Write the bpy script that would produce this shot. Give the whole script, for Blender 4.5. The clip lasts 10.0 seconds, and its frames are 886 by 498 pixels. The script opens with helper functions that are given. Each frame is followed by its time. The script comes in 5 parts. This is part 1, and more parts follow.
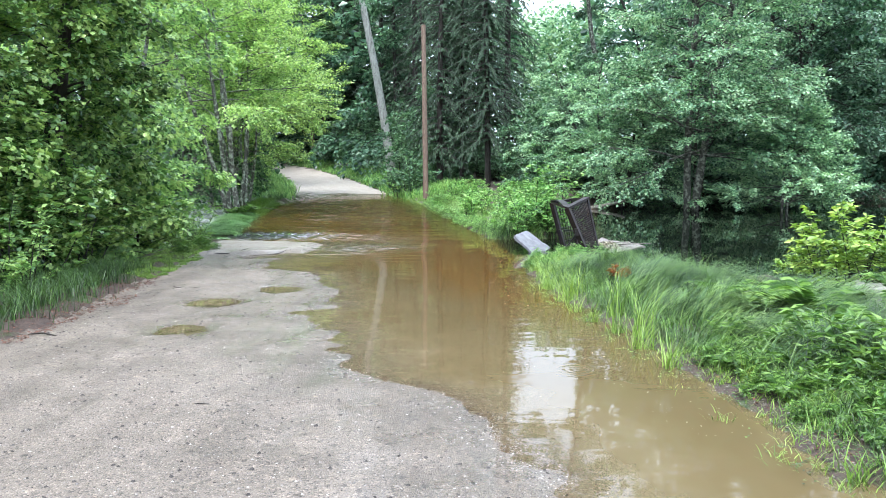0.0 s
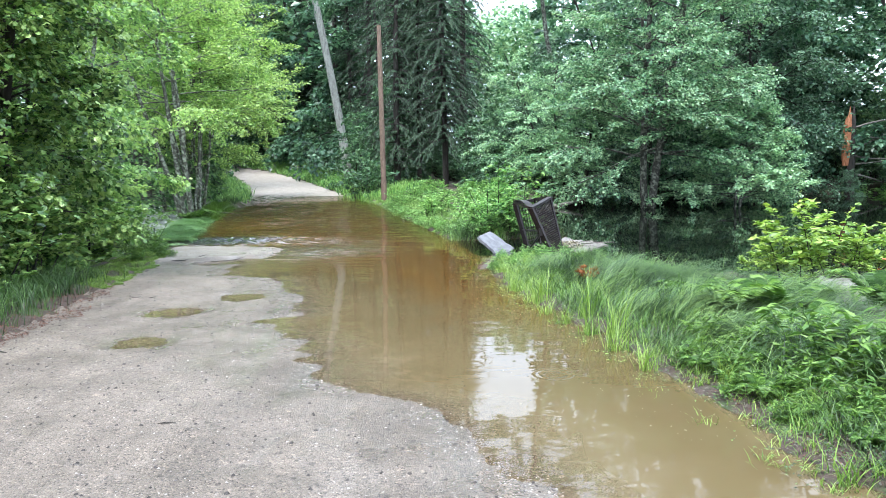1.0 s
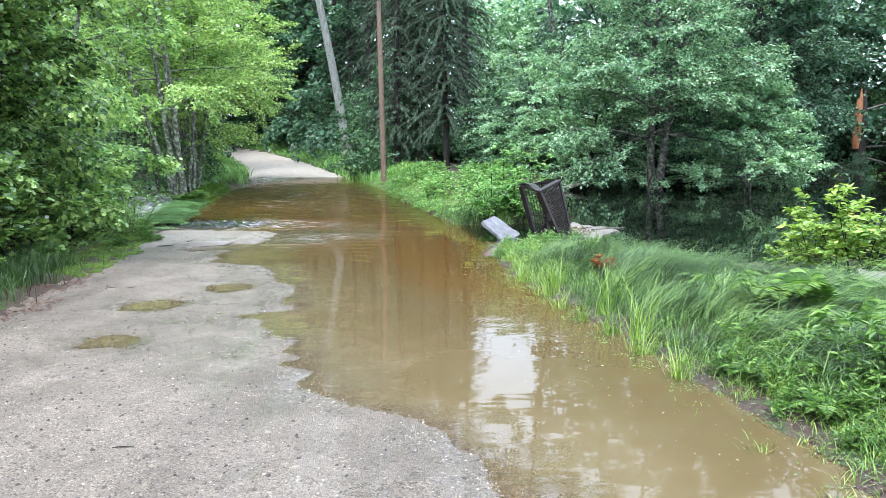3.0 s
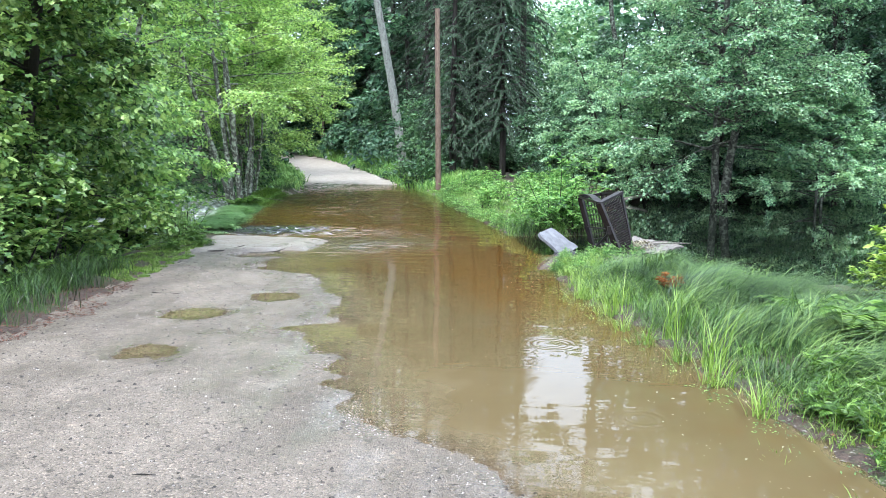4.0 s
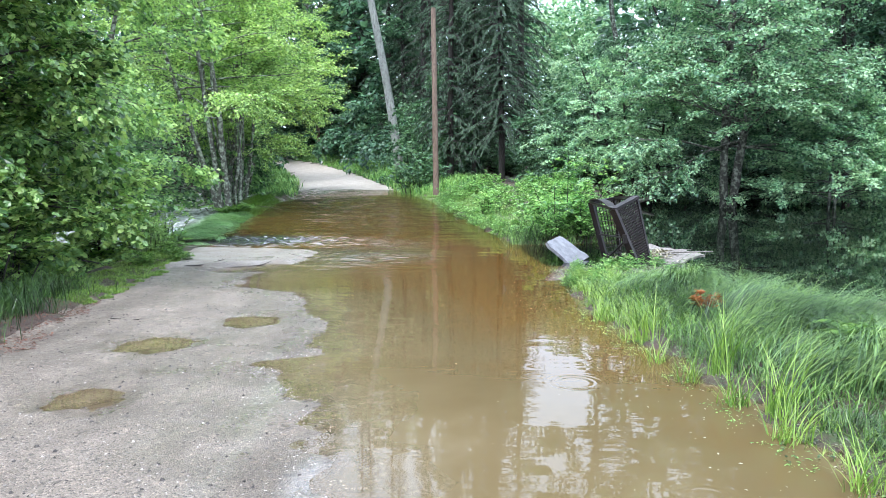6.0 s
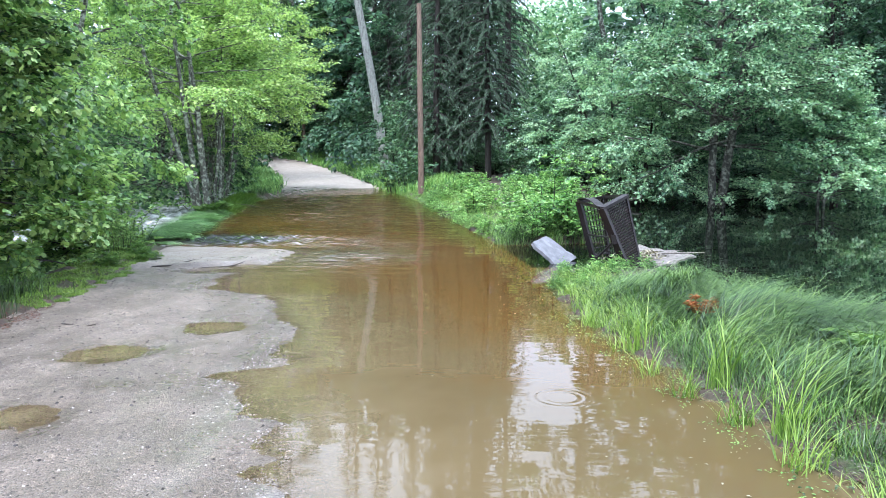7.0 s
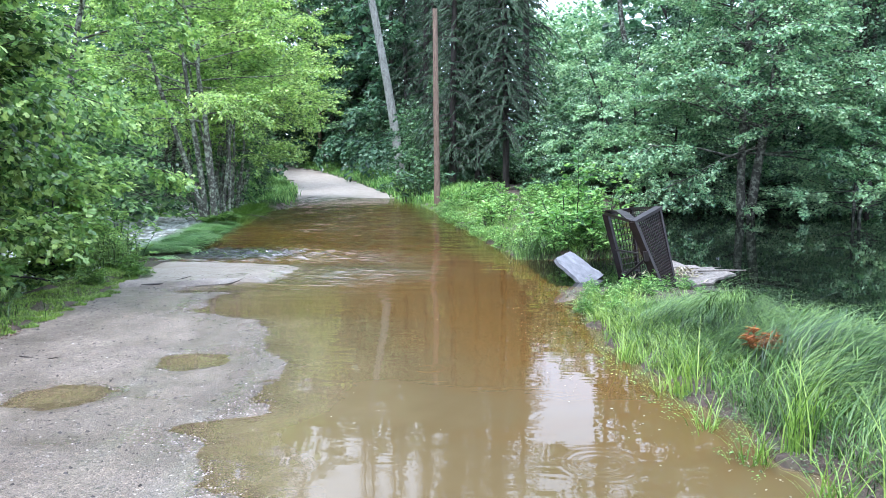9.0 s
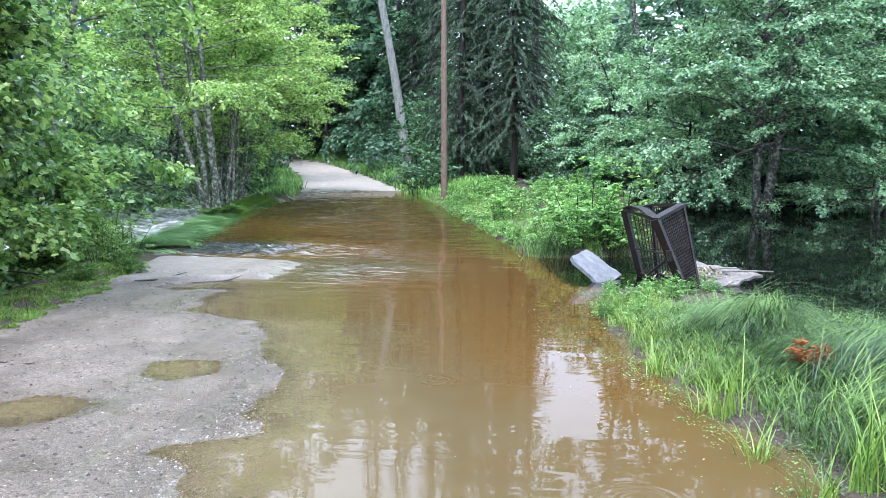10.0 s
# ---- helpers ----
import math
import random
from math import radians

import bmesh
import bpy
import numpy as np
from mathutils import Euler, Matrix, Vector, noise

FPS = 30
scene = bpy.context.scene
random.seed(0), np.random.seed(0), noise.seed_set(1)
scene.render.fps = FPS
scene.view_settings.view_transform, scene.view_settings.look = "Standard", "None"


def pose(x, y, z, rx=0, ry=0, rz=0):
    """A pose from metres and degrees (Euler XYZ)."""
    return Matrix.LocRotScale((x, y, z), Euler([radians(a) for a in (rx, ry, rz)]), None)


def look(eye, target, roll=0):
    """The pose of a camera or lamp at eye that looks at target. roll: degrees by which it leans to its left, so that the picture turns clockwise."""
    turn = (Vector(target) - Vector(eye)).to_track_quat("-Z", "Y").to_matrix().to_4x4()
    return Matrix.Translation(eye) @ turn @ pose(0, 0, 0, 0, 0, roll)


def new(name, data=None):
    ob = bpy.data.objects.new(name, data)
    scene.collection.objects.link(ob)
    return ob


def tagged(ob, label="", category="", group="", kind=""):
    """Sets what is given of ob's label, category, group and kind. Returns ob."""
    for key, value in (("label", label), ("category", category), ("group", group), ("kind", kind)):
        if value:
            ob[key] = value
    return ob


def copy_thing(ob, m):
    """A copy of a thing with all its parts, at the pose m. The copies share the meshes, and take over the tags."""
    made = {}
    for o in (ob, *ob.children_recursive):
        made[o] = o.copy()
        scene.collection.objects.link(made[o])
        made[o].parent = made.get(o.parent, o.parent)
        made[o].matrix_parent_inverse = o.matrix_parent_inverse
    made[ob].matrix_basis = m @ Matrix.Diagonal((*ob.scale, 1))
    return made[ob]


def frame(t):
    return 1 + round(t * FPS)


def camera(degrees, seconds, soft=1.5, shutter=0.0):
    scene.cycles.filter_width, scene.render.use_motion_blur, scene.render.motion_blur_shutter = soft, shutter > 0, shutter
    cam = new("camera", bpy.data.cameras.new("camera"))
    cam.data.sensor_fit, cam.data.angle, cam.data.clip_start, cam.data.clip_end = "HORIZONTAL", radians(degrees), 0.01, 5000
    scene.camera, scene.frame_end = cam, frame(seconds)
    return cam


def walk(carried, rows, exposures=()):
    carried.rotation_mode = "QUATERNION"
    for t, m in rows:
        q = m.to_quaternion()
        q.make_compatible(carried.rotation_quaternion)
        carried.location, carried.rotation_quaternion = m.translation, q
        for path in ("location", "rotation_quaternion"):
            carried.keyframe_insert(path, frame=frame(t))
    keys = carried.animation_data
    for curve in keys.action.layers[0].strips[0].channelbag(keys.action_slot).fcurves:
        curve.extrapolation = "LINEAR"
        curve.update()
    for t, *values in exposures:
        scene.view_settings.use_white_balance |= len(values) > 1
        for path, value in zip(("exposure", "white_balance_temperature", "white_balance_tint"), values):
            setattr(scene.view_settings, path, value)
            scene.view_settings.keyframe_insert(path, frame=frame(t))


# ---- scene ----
cam = camera(61.7, 10.0, soft=0.5)
PATH = [
    (0, (0.24, -0.126, 1.513), (0.15, 1.86, 1.298), -0.0),
    (0.5, (0.202, -0.074, 1.534), (0.165, 1.915, 1.32), -0.5),
    (1, (0.116, 0.022, 1.531), (0.142, 2.011, 1.316), -0.7),
    (1.5, (0.093, 0.135, 1.518), (0.16, 2.121, 1.294), -0.7),
    (2, (0.139, 0.291, 1.521), (0.212, 2.275, 1.28), -0.4),
    (3.5, (0.073, 0.944, 1.509), (0.044, 2.926, 1.243), -0.3),
    (4, (0.081, 1.148, 1.501), (-0.037, 3.13, 1.261), 0.4),
    (4.5, (0.091, 1.443, 1.505), (-0.128, 3.42, 1.294), 1.4),
    (5, (0.03, 1.686, 1.495), (-0.126, 3.667, 1.262), 0.5),
    (5.5, (-0.017, 1.923, 1.504), (-0.14, 3.906, 1.275), -0.1),
    (7, (0.054, 2.634, 1.453), (-0.024, 4.619, 1.222), 0.1),
    (7.5, (0.07, 2.843, 1.456), (0.017, 4.828, 1.221), 0.1),
    (8, (0.143, 3.083, 1.457), (0.012, 5.069, 1.262), 1.9),
    (8.5, (0.15, 3.291, 1.443), (-0.016, 5.274, 1.241), 1.9),
    (9, (0.055, 3.526, 1.453), (-0.07, 5.512, 1.246), -0.0),
    (9.5, (-0.008, 3.763, 1.443), (-0.112, 5.747, 1.218), -0.4),
    (10, (-0.034, 4.032, 1.444), (-0.173, 6.014, 1.219), 0.5),
]
walk(cam, [(t, look(eye, aim, roll)) for t, eye, aim, roll in PATH], [(0, 1.82, 6100, 13), (5.5, 1.82, 6000, 13), (7, 1.80, 5850, 17), (10, 1.80, 5750, 17)])

# ---------------------------------------------------------------- light
world = bpy.data.worlds.new("overcast_sky")
scene.world = world
world.use_nodes = True
wn, wl = world.node_tree.nodes, world.node_tree.links
sky = wn.new("ShaderNodeTexSky")
sky.sky_type, sky.sun_disc = "NISHITA", False
sky.sun_elevation, sky.sun_rotation = radians(58), radians(200)
sky.air_density, sky.dust_density, sky.ozone_density = 1.0, 4.0, 1.0
cloud = wn.new("ShaderNodeTexNoise")
cloud.inputs["Scale"].default_value, cloud.inputs["Detail"].default_value = 2.2, 5
cloud_tone = wn.new("ShaderNodeValToRGB")
cloud_tone.color_ramp.elements[0].position, cloud_tone.color_ramp.elements[0].color = 0.3, (5.4, 6.4, 7.6, 1)
cloud_tone.color_ramp.elements[1].position, cloud_tone.color_ramp.elements[1].color = 0.7, (8.0, 8.7, 9.3, 1)
cover = wn.new("ShaderNodeMix")
cover.data_type = "RGBA"
cover.inputs["Factor"].default_value = 0.85
wl.new(cloud.outputs["Fac"], cloud_tone.inputs["Fac"])
wl.new(sky.outputs["Color"], cover.inputs["A"])
wl.new(cloud_tone.outputs["Color"], cover.inputs["B"])
wl.new(cover.outputs["Result"], wn["Background"].inputs["Color"])
wn["Background"].inputs["Strength"].default_value = 0.15
sun_data = bpy.data.lights.new("veiled_sun", "SUN")
sun_data.energy, sun_data.angle, sun_data.color = 1.5, radians(25), (1.0, 0.97, 0.92)
sun = new("veiled_sun", sun_data)
sun.matrix_world = look((0, 0, 60), (12, 22, 0))

# ---------------------------------------------------------------- materials


def material(name):
    m = bpy.data.materials.new(name)
    m.use_nodes = True
    n = m.node_tree.nodes
    return m, n, m.node_tree.links, n["Principled BSDF"]


def noise_node(n, l, scale, detail=4.0, rough=0.55, vec=None):
    t = n.new("ShaderNodeTexNoise")
    t.inputs["Scale"].default_value, t.inputs["Detail"].default_value, t.inputs["Roughness"].default_value = scale, detail, rough
    if vec is not None:
        l.new(vec, t.inputs["Vector"])
    return t.outputs["Fac"]


def ramp(n, l, fac, *stops):
    r = n.new("ShaderNodeValToRGB")
    while len(r.color_ramp.elements) < len(stops):
        r.color_ramp.elements.new(0.5)
    for e, (p, c) in zip(r.color_ramp.elements, stops):
        e.position, e.color = p, (*c, 1)
    l.new(fac, r.inputs["Fac"])
    return r.outputs["Color"]


def mixed(n, l, fac, a, b, kind="MIX"):
    m = n.new("ShaderNodeMix")
    m.data_type, m.blend_type = "RGBA", kind
    for sock, v in ((m.inputs["Factor"], fac), (m.inputs["A"], a), (m.inputs["B"], b)):
        if isinstance(v, bpy.types.NodeSocket):
            l.new(v, sock)
        elif isinstance(v, (int, float)):
            sock.default_value = v
        else:
            sock.default_value = (*v, 1)
    return m.outputs["Result"]


def maths(n, l, op, a, b=0.0, c=0.0):
    m = n.new("ShaderNodeMath")
    m.operation = op
    for sock, v in zip(m.inputs, (a, b, c)):
        if isinstance(v, bpy.types.NodeSocket):
            l.new(v, sock)
        else:
            sock.default_value = v
    return m.outputs["Value"]


def bumped(n, l, bsdf, height, strength, distance):
    b = n.new("ShaderNodeBump")
    b.inputs["Strength"].default_value, b.inputs["Distance"].default_value = strength, distance
    l.new(height, b.inputs["Height"])
    l.new(b.outputs["Normal"], bsdf.inputs["Normal"])
    return b.outputs["Normal"]


def position(n):
    return n.new("ShaderNodeNewGeometry").outputs["Position"]


def attribute(n, name):
    a = n.new("ShaderNodeAttribute")
    a.attribute_name = name
    return a.outputs["Fac"]


def leaf_material(name, dark, mid, light, through_light=0.35, rough=0.45, spread=1.0):
    m, n, l, p = material(name)
    geo = n.new("ShaderNodeNewGeometry")
    big = noise_node(n, l, 0.55 * spread, 2.0, 0.5, geo.outputs["Position"])
    fac = maths(n, l, "ADD", maths(n, l, "MULTIPLY", geo.outputs["Random Per Island"], 0.55), maths(n, l, "MULTIPLY", big, 0.55))
    col = ramp(n, l, fac, (0.26, dark), (0.54, mid), (0.86, light))
    l.new(col, p.inputs["Base Color"])
    p.inputs["Roughness"].default_value = rough
    p.inputs["Specular IOR Level"].default_value = 0.6
    tr = n.new("ShaderNodeBsdfTranslucent")
    l.new(mixed(n, l, 1.0, col, (1.0, 1.0, 0.68), "MULTIPLY"), tr.inputs["Color"])
    mx = n.new("ShaderNodeMixShader")
    mx.inputs["Fac"].default_value = through_light
    l.new(p.outputs["BSDF"], mx.inputs[1])
    l.new(tr.outputs["BSDF"], mx.inputs[2])
    l.new(mx.outputs["Shader"], n["Material Output"].inputs["Surface"])
    return m


def bark_material(name, dark, light, lichen=None, scale=9.0):
    m, n, l, p = material(name)
    geo = position(n)
    mp = n.new("ShaderNodeMapping")
    mp.inputs["Scale"].default_value = (1, 1, 0.22)
    l.new(geo, mp.inputs["Vector"])
    f = noise_node(n, l, scale * 2, 6, 0.65, mp.outputs["Vector"])
    col = ramp(n, l, f, (0.3, dark), (0.7, light))
    if lichen:
        spots = noise_node(n, l, 9.0, 4, 0.65, geo)
        col = mixed(n, l, ramp(n, l, spots, (0.48, (0, 0, 0)), (0.6, (1, 1, 1))), col, lichen)
    l.new(col, p.inputs["Base Color"])
    p.inputs["Roughness"].default_value = 0.9
    bumped(n, l, p, f, 0.8, 0.02)
    return m


LEAF_MAPLE = leaf_material("maple_leaf", (0.055, 0.135, 0.05), (0.26, 0.46, 0.165), (0.52, 0.71, 0.25), 0.48, 0.4)
# same maples; shade under the canopy is put into this darker leaf colour
LEAF_NEAR_SHADE = leaf_material("near_shade_leaf", (0.022, 0.064, 0.022), (0.148, 0.285, 0.08), (0.46, 0.63, 0.21), 0.4, 0.26)
LEAF_BRIGHT = leaf_material("young_maple_leaf", (0.085, 0.18, 0.055), (0.31, 0.51, 0.165), (0.56, 0.74, 0.27), 0.5, 0.4)
LEAF_POND = leaf_material("red_maple_leaf", (0.04, 0.115, 0.07), (0.205, 0.395, 0.225), (0.48, 0.68, 0.43), 0.38, 0.27)
# brighter maple leaf: side light at the pond is painted into the colour
LEAF_SIDE_LIT = leaf_material("side_lit_maple_leaf", (0.06, 0.165, 0.10), (0.30, 0.53, 0.31), (0.58, 0.78, 0.50), 0.4, 0.28)
# shade along the pond's far shore is put into this leaf's colour
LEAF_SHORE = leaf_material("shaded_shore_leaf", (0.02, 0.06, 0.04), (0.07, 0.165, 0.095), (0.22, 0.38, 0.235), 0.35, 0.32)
LEAF_FOREST = leaf_material("forest_leaf", (0.014, 0.05, 0.034), (0.066, 0.168, 0.10), (0.21, 0.375, 0.235), 0.45, 0.32)
# maple leaf again, with the wood's shade put into a darker colour
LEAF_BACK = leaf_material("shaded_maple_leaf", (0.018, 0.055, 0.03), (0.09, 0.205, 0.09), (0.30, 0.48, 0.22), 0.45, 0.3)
LEAF_UNDER = leaf_material("undergrowth_leaf", (0.014, 0.05, 0.028), (0.072, 0.178, 0.09), (0.23, 0.40, 0.22), 0.4, 0.35)
LEAF_SPRUCE = leaf_material("spruce_needle", (0.013, 0.036, 0.019), (0.034, 0.080, 0.042), (0.085, 0.155, 0.082), 0.2, 0.7)
LEAF_SHRUB = leaf_material("shrub_leaf", (0.07, 0.16, 0.025), (0.20, 0.36, 0.055), (0.42, 0.56, 0.13), 0.4, 0.4)
LEAF_GREY = leaf_material("meadow_leaf", (0.03, 0.11, 0.03), (0.16, 0.38, 0.09), (0.44, 0.66, 0.23), 0.38, 0.4)
LEAF_FERN = leaf_material("fern_frond", (0.022, 0.07, 0.012), (0.07, 0.17, 0.028), (0.21, 0.37, 0.07), 0.35, 0.45)
GRASS_SEDGE = leaf_material("sedge_blade", (0.006, 0.024, 0.009), (0.046, 0.122, 0.03), (0.27, 0.43, 0.125), 0.2, 0.5, 2.0)
GRASS_LIGHT = leaf_material("bank_grass_blade", (0.05, 0.13, 0.025), (0.14, 0.29, 0.05), (0.31, 0.47, 0.12), 0.32, 0.42, 2.0)
GRASS_TUFT = leaf_material("yellow_green_blade", (0.06, 0.135, 0.02), (0.18, 0.32, 0.05), (0.38, 0.52, 0.13), 0.35, 0.42, 2.0)
GRASS_FLAT = leaf_material("flattened_grass_blade", (0.04, 0.13, 0.04), (0.15, 0.33, 0.11), (0.42, 0.60, 0.30), 0.25, 0.35, 7.0)
# grass darkened in colour for shade under the trees; also on the bank
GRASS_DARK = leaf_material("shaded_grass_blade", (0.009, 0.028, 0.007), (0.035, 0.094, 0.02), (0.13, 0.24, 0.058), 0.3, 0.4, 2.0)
LEAF_DEAD = leaf_material("dead_needles", (0.035, 0.016, 0.012), (0.10, 0.04, 0.028), (0.20, 0.085, 0.05), 0.1, 0.8)
BARK_DARK = bark_material("wet_dark_bark", (0.009, 0.008, 0.007), (0.040, 0.034, 0.029))
BARK_MOSSY = bark_material("mossy_wet_bark", (0.010, 0.010, 0.009), (0.055, 0.055, 0.045), (0.17, 0.18, 0.15))
BARK_GREY = bark_material("lichened_grey_bark", (0.018, 0.017, 0.015), (0.085, 0.08, 0.068), (0.25, 0.28, 0.23))
BARK_LICHEN = bark_material("pale_lichened_bark", (0.03, 0.029, 0.025), (0.13, 0.13, 0.112), (0.33, 0.37, 0.30))
BARK_PALE = bark_material("pale_birch_bark", (0.09, 0.09, 0.082), (0.34, 0.35, 0.33), (0.26, 0.29, 0.26), 5.0)
BARK_POLE = bark_material("weathered_pole_wood", (0.085, 0.056, 0.042), (0.235, 0.168, 0.13), None, 14.0)
WOOD_RAW = bark_material("torn_orange_wood", (0.17, 0.06, 0.028), (0.42, 0.19, 0.09), None, 12.0)
WOOD_PALE = bark_material("bleached_wood", (0.09, 0.083, 0.074), (0.235, 0.22, 0.2), None, 12.0)
WOOD_GREY = bark_material("silvered_wood", (0.09, 0.085, 0.07), (0.26, 0.25, 0.21), None, 12.0)


def gravel_material():
    m, n, l, p = material("wet_gravel")
    geo = position(n)
    grit = n.new("ShaderNodeTexVoronoi")
    grit.inputs["Scale"].default_value = 105.0
    l.new(geo, grit.inputs["Vector"])
    stones = n.new("ShaderNodeTexVoronoi")
    stones.inputs["Scale"].default_value = 34.0
    l.new(geo, stones.inputs["Vector"])
    base = ramp(n, l, noise_node(n, l, 1.3, 5, 0.6, geo), (0.3, (0.112, 0.095, 0.078)), (0.7, (0.180, 0.155, 0.131)))
    cell = n.new("ShaderNodeSeparateColor")
    l.new(grit.outputs["Color"], cell.inputs["Color"])
    grains = ramp(n, l, cell.outputs["Red"], (0.0, (0.12, 0.11, 0.10)), (0.22, (0.80, 0.77, 0.74)), (0.84, (1.12, 1.09, 1.04)), (1.0, (1.95, 1.88, 1.8)))
    col = mixed(n, l, 0.8, base, grains, "MULTIPLY")
    cell2 = n.new("ShaderNodeSeparateColor")
    l.new(stones.outputs["Color"], cell2.inputs["Color"])
    big = ramp(n, l, cell2.outputs["Green"], (0.0, (0.22, 0.21, 0.2)), (0.05, (0.95, 0.95, 0.95)), (0.93, (1, 1, 1)), (1.0, (1.55, 1.52, 1.46)))
    col = mixed(n, l, 0.7, col, big, "MULTIPLY")
    track = n.new("ShaderNodeMapping")
    track.inputs["Scale"].default_value = (2.2, 0.16, 1.0)
    l.new(geo, track.inputs["Vector"])
    rut = ramp(n, l, noise_node(n, l, 1.1, 3, 0.6, track.outputs["Vector"]), (0.35, (0.78, 0.77, 0.76)), (0.65, (1.12, 1.12, 1.12)))
    col = mixed(n, l, 0.8, col, rut, "MULTIPLY")
    wet = attribute(n, "wet")
    sand = attribute(n, "sand")
    col = mixed(n, l, maths(n, l, "MULTIPLY", sand, 0.7), col, (0.42, 0.38, 0.33))
    soft = ramp(n, l, noise_node(n, l, 45.0, 4, 0.7, geo), (0.3, (0.022, 0.016, 0.012)), (0.7, (0.085, 0.062, 0.047)))
    col = mixed(n, l, attribute(n, "mud"), col, soft)
    col = mixed(n, l, wet, col, mixed(n, l, 1.0, col, (0.92, 0.90, 0.87), "MULTIPLY"))
    l.new(col, p.inputs["Base Color"])
    film = ramp(n, l, noise_node(n, l, 2.4, 4, 0.6, geo), (0.35, (0.75, 0.75, 0.75)), (0.65, (0.42, 0.42, 0.42)))
    rough = maths(n, l, "MAXIMUM", maths(n, l, "SUBTRACT", film, maths(n, l, "MULTIPLY", wet, 0.34)), 0.16)
    l.new(rough, p.inputs["Roughness"])
    sheen = ramp(n, l, noise_node(n, l, 1.7, 4, 0.6, track.outputs["Vector"]), (0.42, (0, 0, 0)), (0.62, (1, 1, 1)))
    l.new(maths(n, l, "MULTIPLY", maths(n, l, "MULTIPLY", wet, sheen), 1.0), p.inputs["Coat Weight"])
    p.inputs["Coat Roughness"].default_value = 0.2
    h = maths(n, l, "ADD", maths(n, l, "MULTIPLY", grit.outputs["Distance"], -0.6), noise_node(n, l, 60, 3, 0.6, geo))
    bumped(n, l, p, h, 0.9, 0.010)
    return m


def soil_material():
    m, n, l, p = material("leafy_forest_soil")
    geo = position(n)
    a = noise_node(n, l, 3.0, 6, 0.7, geo)
    fine = noise_node(n, l, 40.0, 4, 0.7, geo)
    soil = ramp(n, l, fine, (0.3, (0.020, 0.014, 0.011)), (0.7, (0.095, 0.065, 0.051)))
    moss = ramp(n, l, fine, (0.3, (0.022, 0.045, 0.012)), (0.7, (0.065, 0.10, 0.028)))
    l.new(mixed(n, l, ramp(n, l, a, (0.5, (0, 0, 0)), (0.64, (1, 1, 1))), soil, moss), p.inputs["Base Color"])
    p.inputs["Roughness"].default_value = 0.85
    bumped(n, l, p, fine, 0.8, 0.03)
    return m


def water_material():
    m, n, l, p = material("flood_water")
    n.remove(p)
    geo = position(n)
    depth = attribute(n, "depth")
    flow = attribute(n, "flow")
    silt = noise_node(n, l, 0.7, 4, 0.6, geo)
    colour = ramp(n, l, maths(n, l, "ADD", depth, maths(n, l, "MULTIPLY", maths(n, l, "SUBTRACT", silt, 0.5), 0.05)), (0.0, (0.182, 0.147, 0.088)), (0.035, (0.116, 0.088, 0.044)), (0.07, (0.093, 0.069, 0.032)), (0.13, (0.096, 0.054, 0.016)),
                  (0.22, (0.084, 0.042, 0.009)), (0.40, (0.022, 0.015, 0.007)), (0.7, (0.004, 0.006, 0.004)))
    strands = n.new("ShaderNodeMapping")
    strands.inputs["Scale"].default_value = (1.0, 2.2, 1.0)
    l.new(geo, strands.inputs["Vector"])
    weed = ramp(n, l, noise_node(n, l, 3.2, 4, 0.6, strands.outputs["Vector"]), (0.50, (0, 0, 0)), (0.62, (1, 1, 1)))
    colour = mixed(n, l, maths(n, l, "MULTIPLY", weed, attribute(n, "weed")), colour, (0.022, 0.011, 0.005))
    colour = mixed(n, l, attribute(n, "race"), colour, (0.026, 0.029, 0.036))
    churn = n.new("ShaderNodeMapping")
    churn.inputs["Scale"].default_value, churn.inputs["Rotation"].default_value = (0.55, 2.6, 1.0), (0, 0, -0.3)
    l.new(geo, churn.inputs["Vector"])
    spray = ramp(n, l, noise_node(n, l, 5.5, 5, 0.65, churn.outputs["Vector"]), (0.50, (0, 0, 0)), (0.64, (1, 1, 1)))
    foam_sheen = maths(n, l, "MULTIPLY", spray, attribute(n, "foam_sheen"))
    colour = mixed(n, l, foam_sheen, colour, (0.62, 0.65, 0.68))
    body = n.new("ShaderNodeBsdfDiffuse")
    l.new(colour, body.inputs["Color"])
    clear = n.new("ShaderNodeBsdfTransparent")
    clear.inputs["Color"].default_value = (0.92, 0.86, 0.74, 1)
    murk = maths(n, l, "SUBTRACT", 1.0, maths(n, l, "POWER", 2.718, maths(n, l, "MULTIPLY", depth, -75.0)))
    inside = n.new("ShaderNodeMixShader")
    l.new(maths(n, l, "MAXIMUM", murk, foam_sheen), inside.inputs["Fac"])
    l.new(clear.outputs["BSDF"], inside.inputs[1])
    l.new(body.outputs["BSDF"], inside.inputs[2])
    mp = n.new("ShaderNodeMapping")
    mp.inputs["Scale"].default_value = (0.55, 1.0, 1.0)
    l.new(geo, mp.inputs["Vector"])
    calm = noise_node(n, l, 3.2, 2, 0.45, mp.outputs["Vector"])
    mp2 = n.new("ShaderNodeMapping")
    mp2.inputs["Scale"].default_value = (0.35, 1.5, 1.0)
    l.new(geo, mp2.inputs["Vector"])
    rush = noise_node(n, l, 3.6, 4, 0.55, mp2.outputs["Vector"])
    mp3 = n.new("ShaderNodeMapping")
    mp3.inputs["Scale"].default_value = (0.28, 1.15, 1.0)
    l.new(geo, mp3.inputs["Vector"])
    rush = maths(n, l, "ADD", maths(n, l, "MULTIPLY", rush, 0.55), noise_node(n, l, 1.5, 3, 0.5, mp3.outputs["Vector"]))
    mp4 = n.new("ShaderNodeMapping")
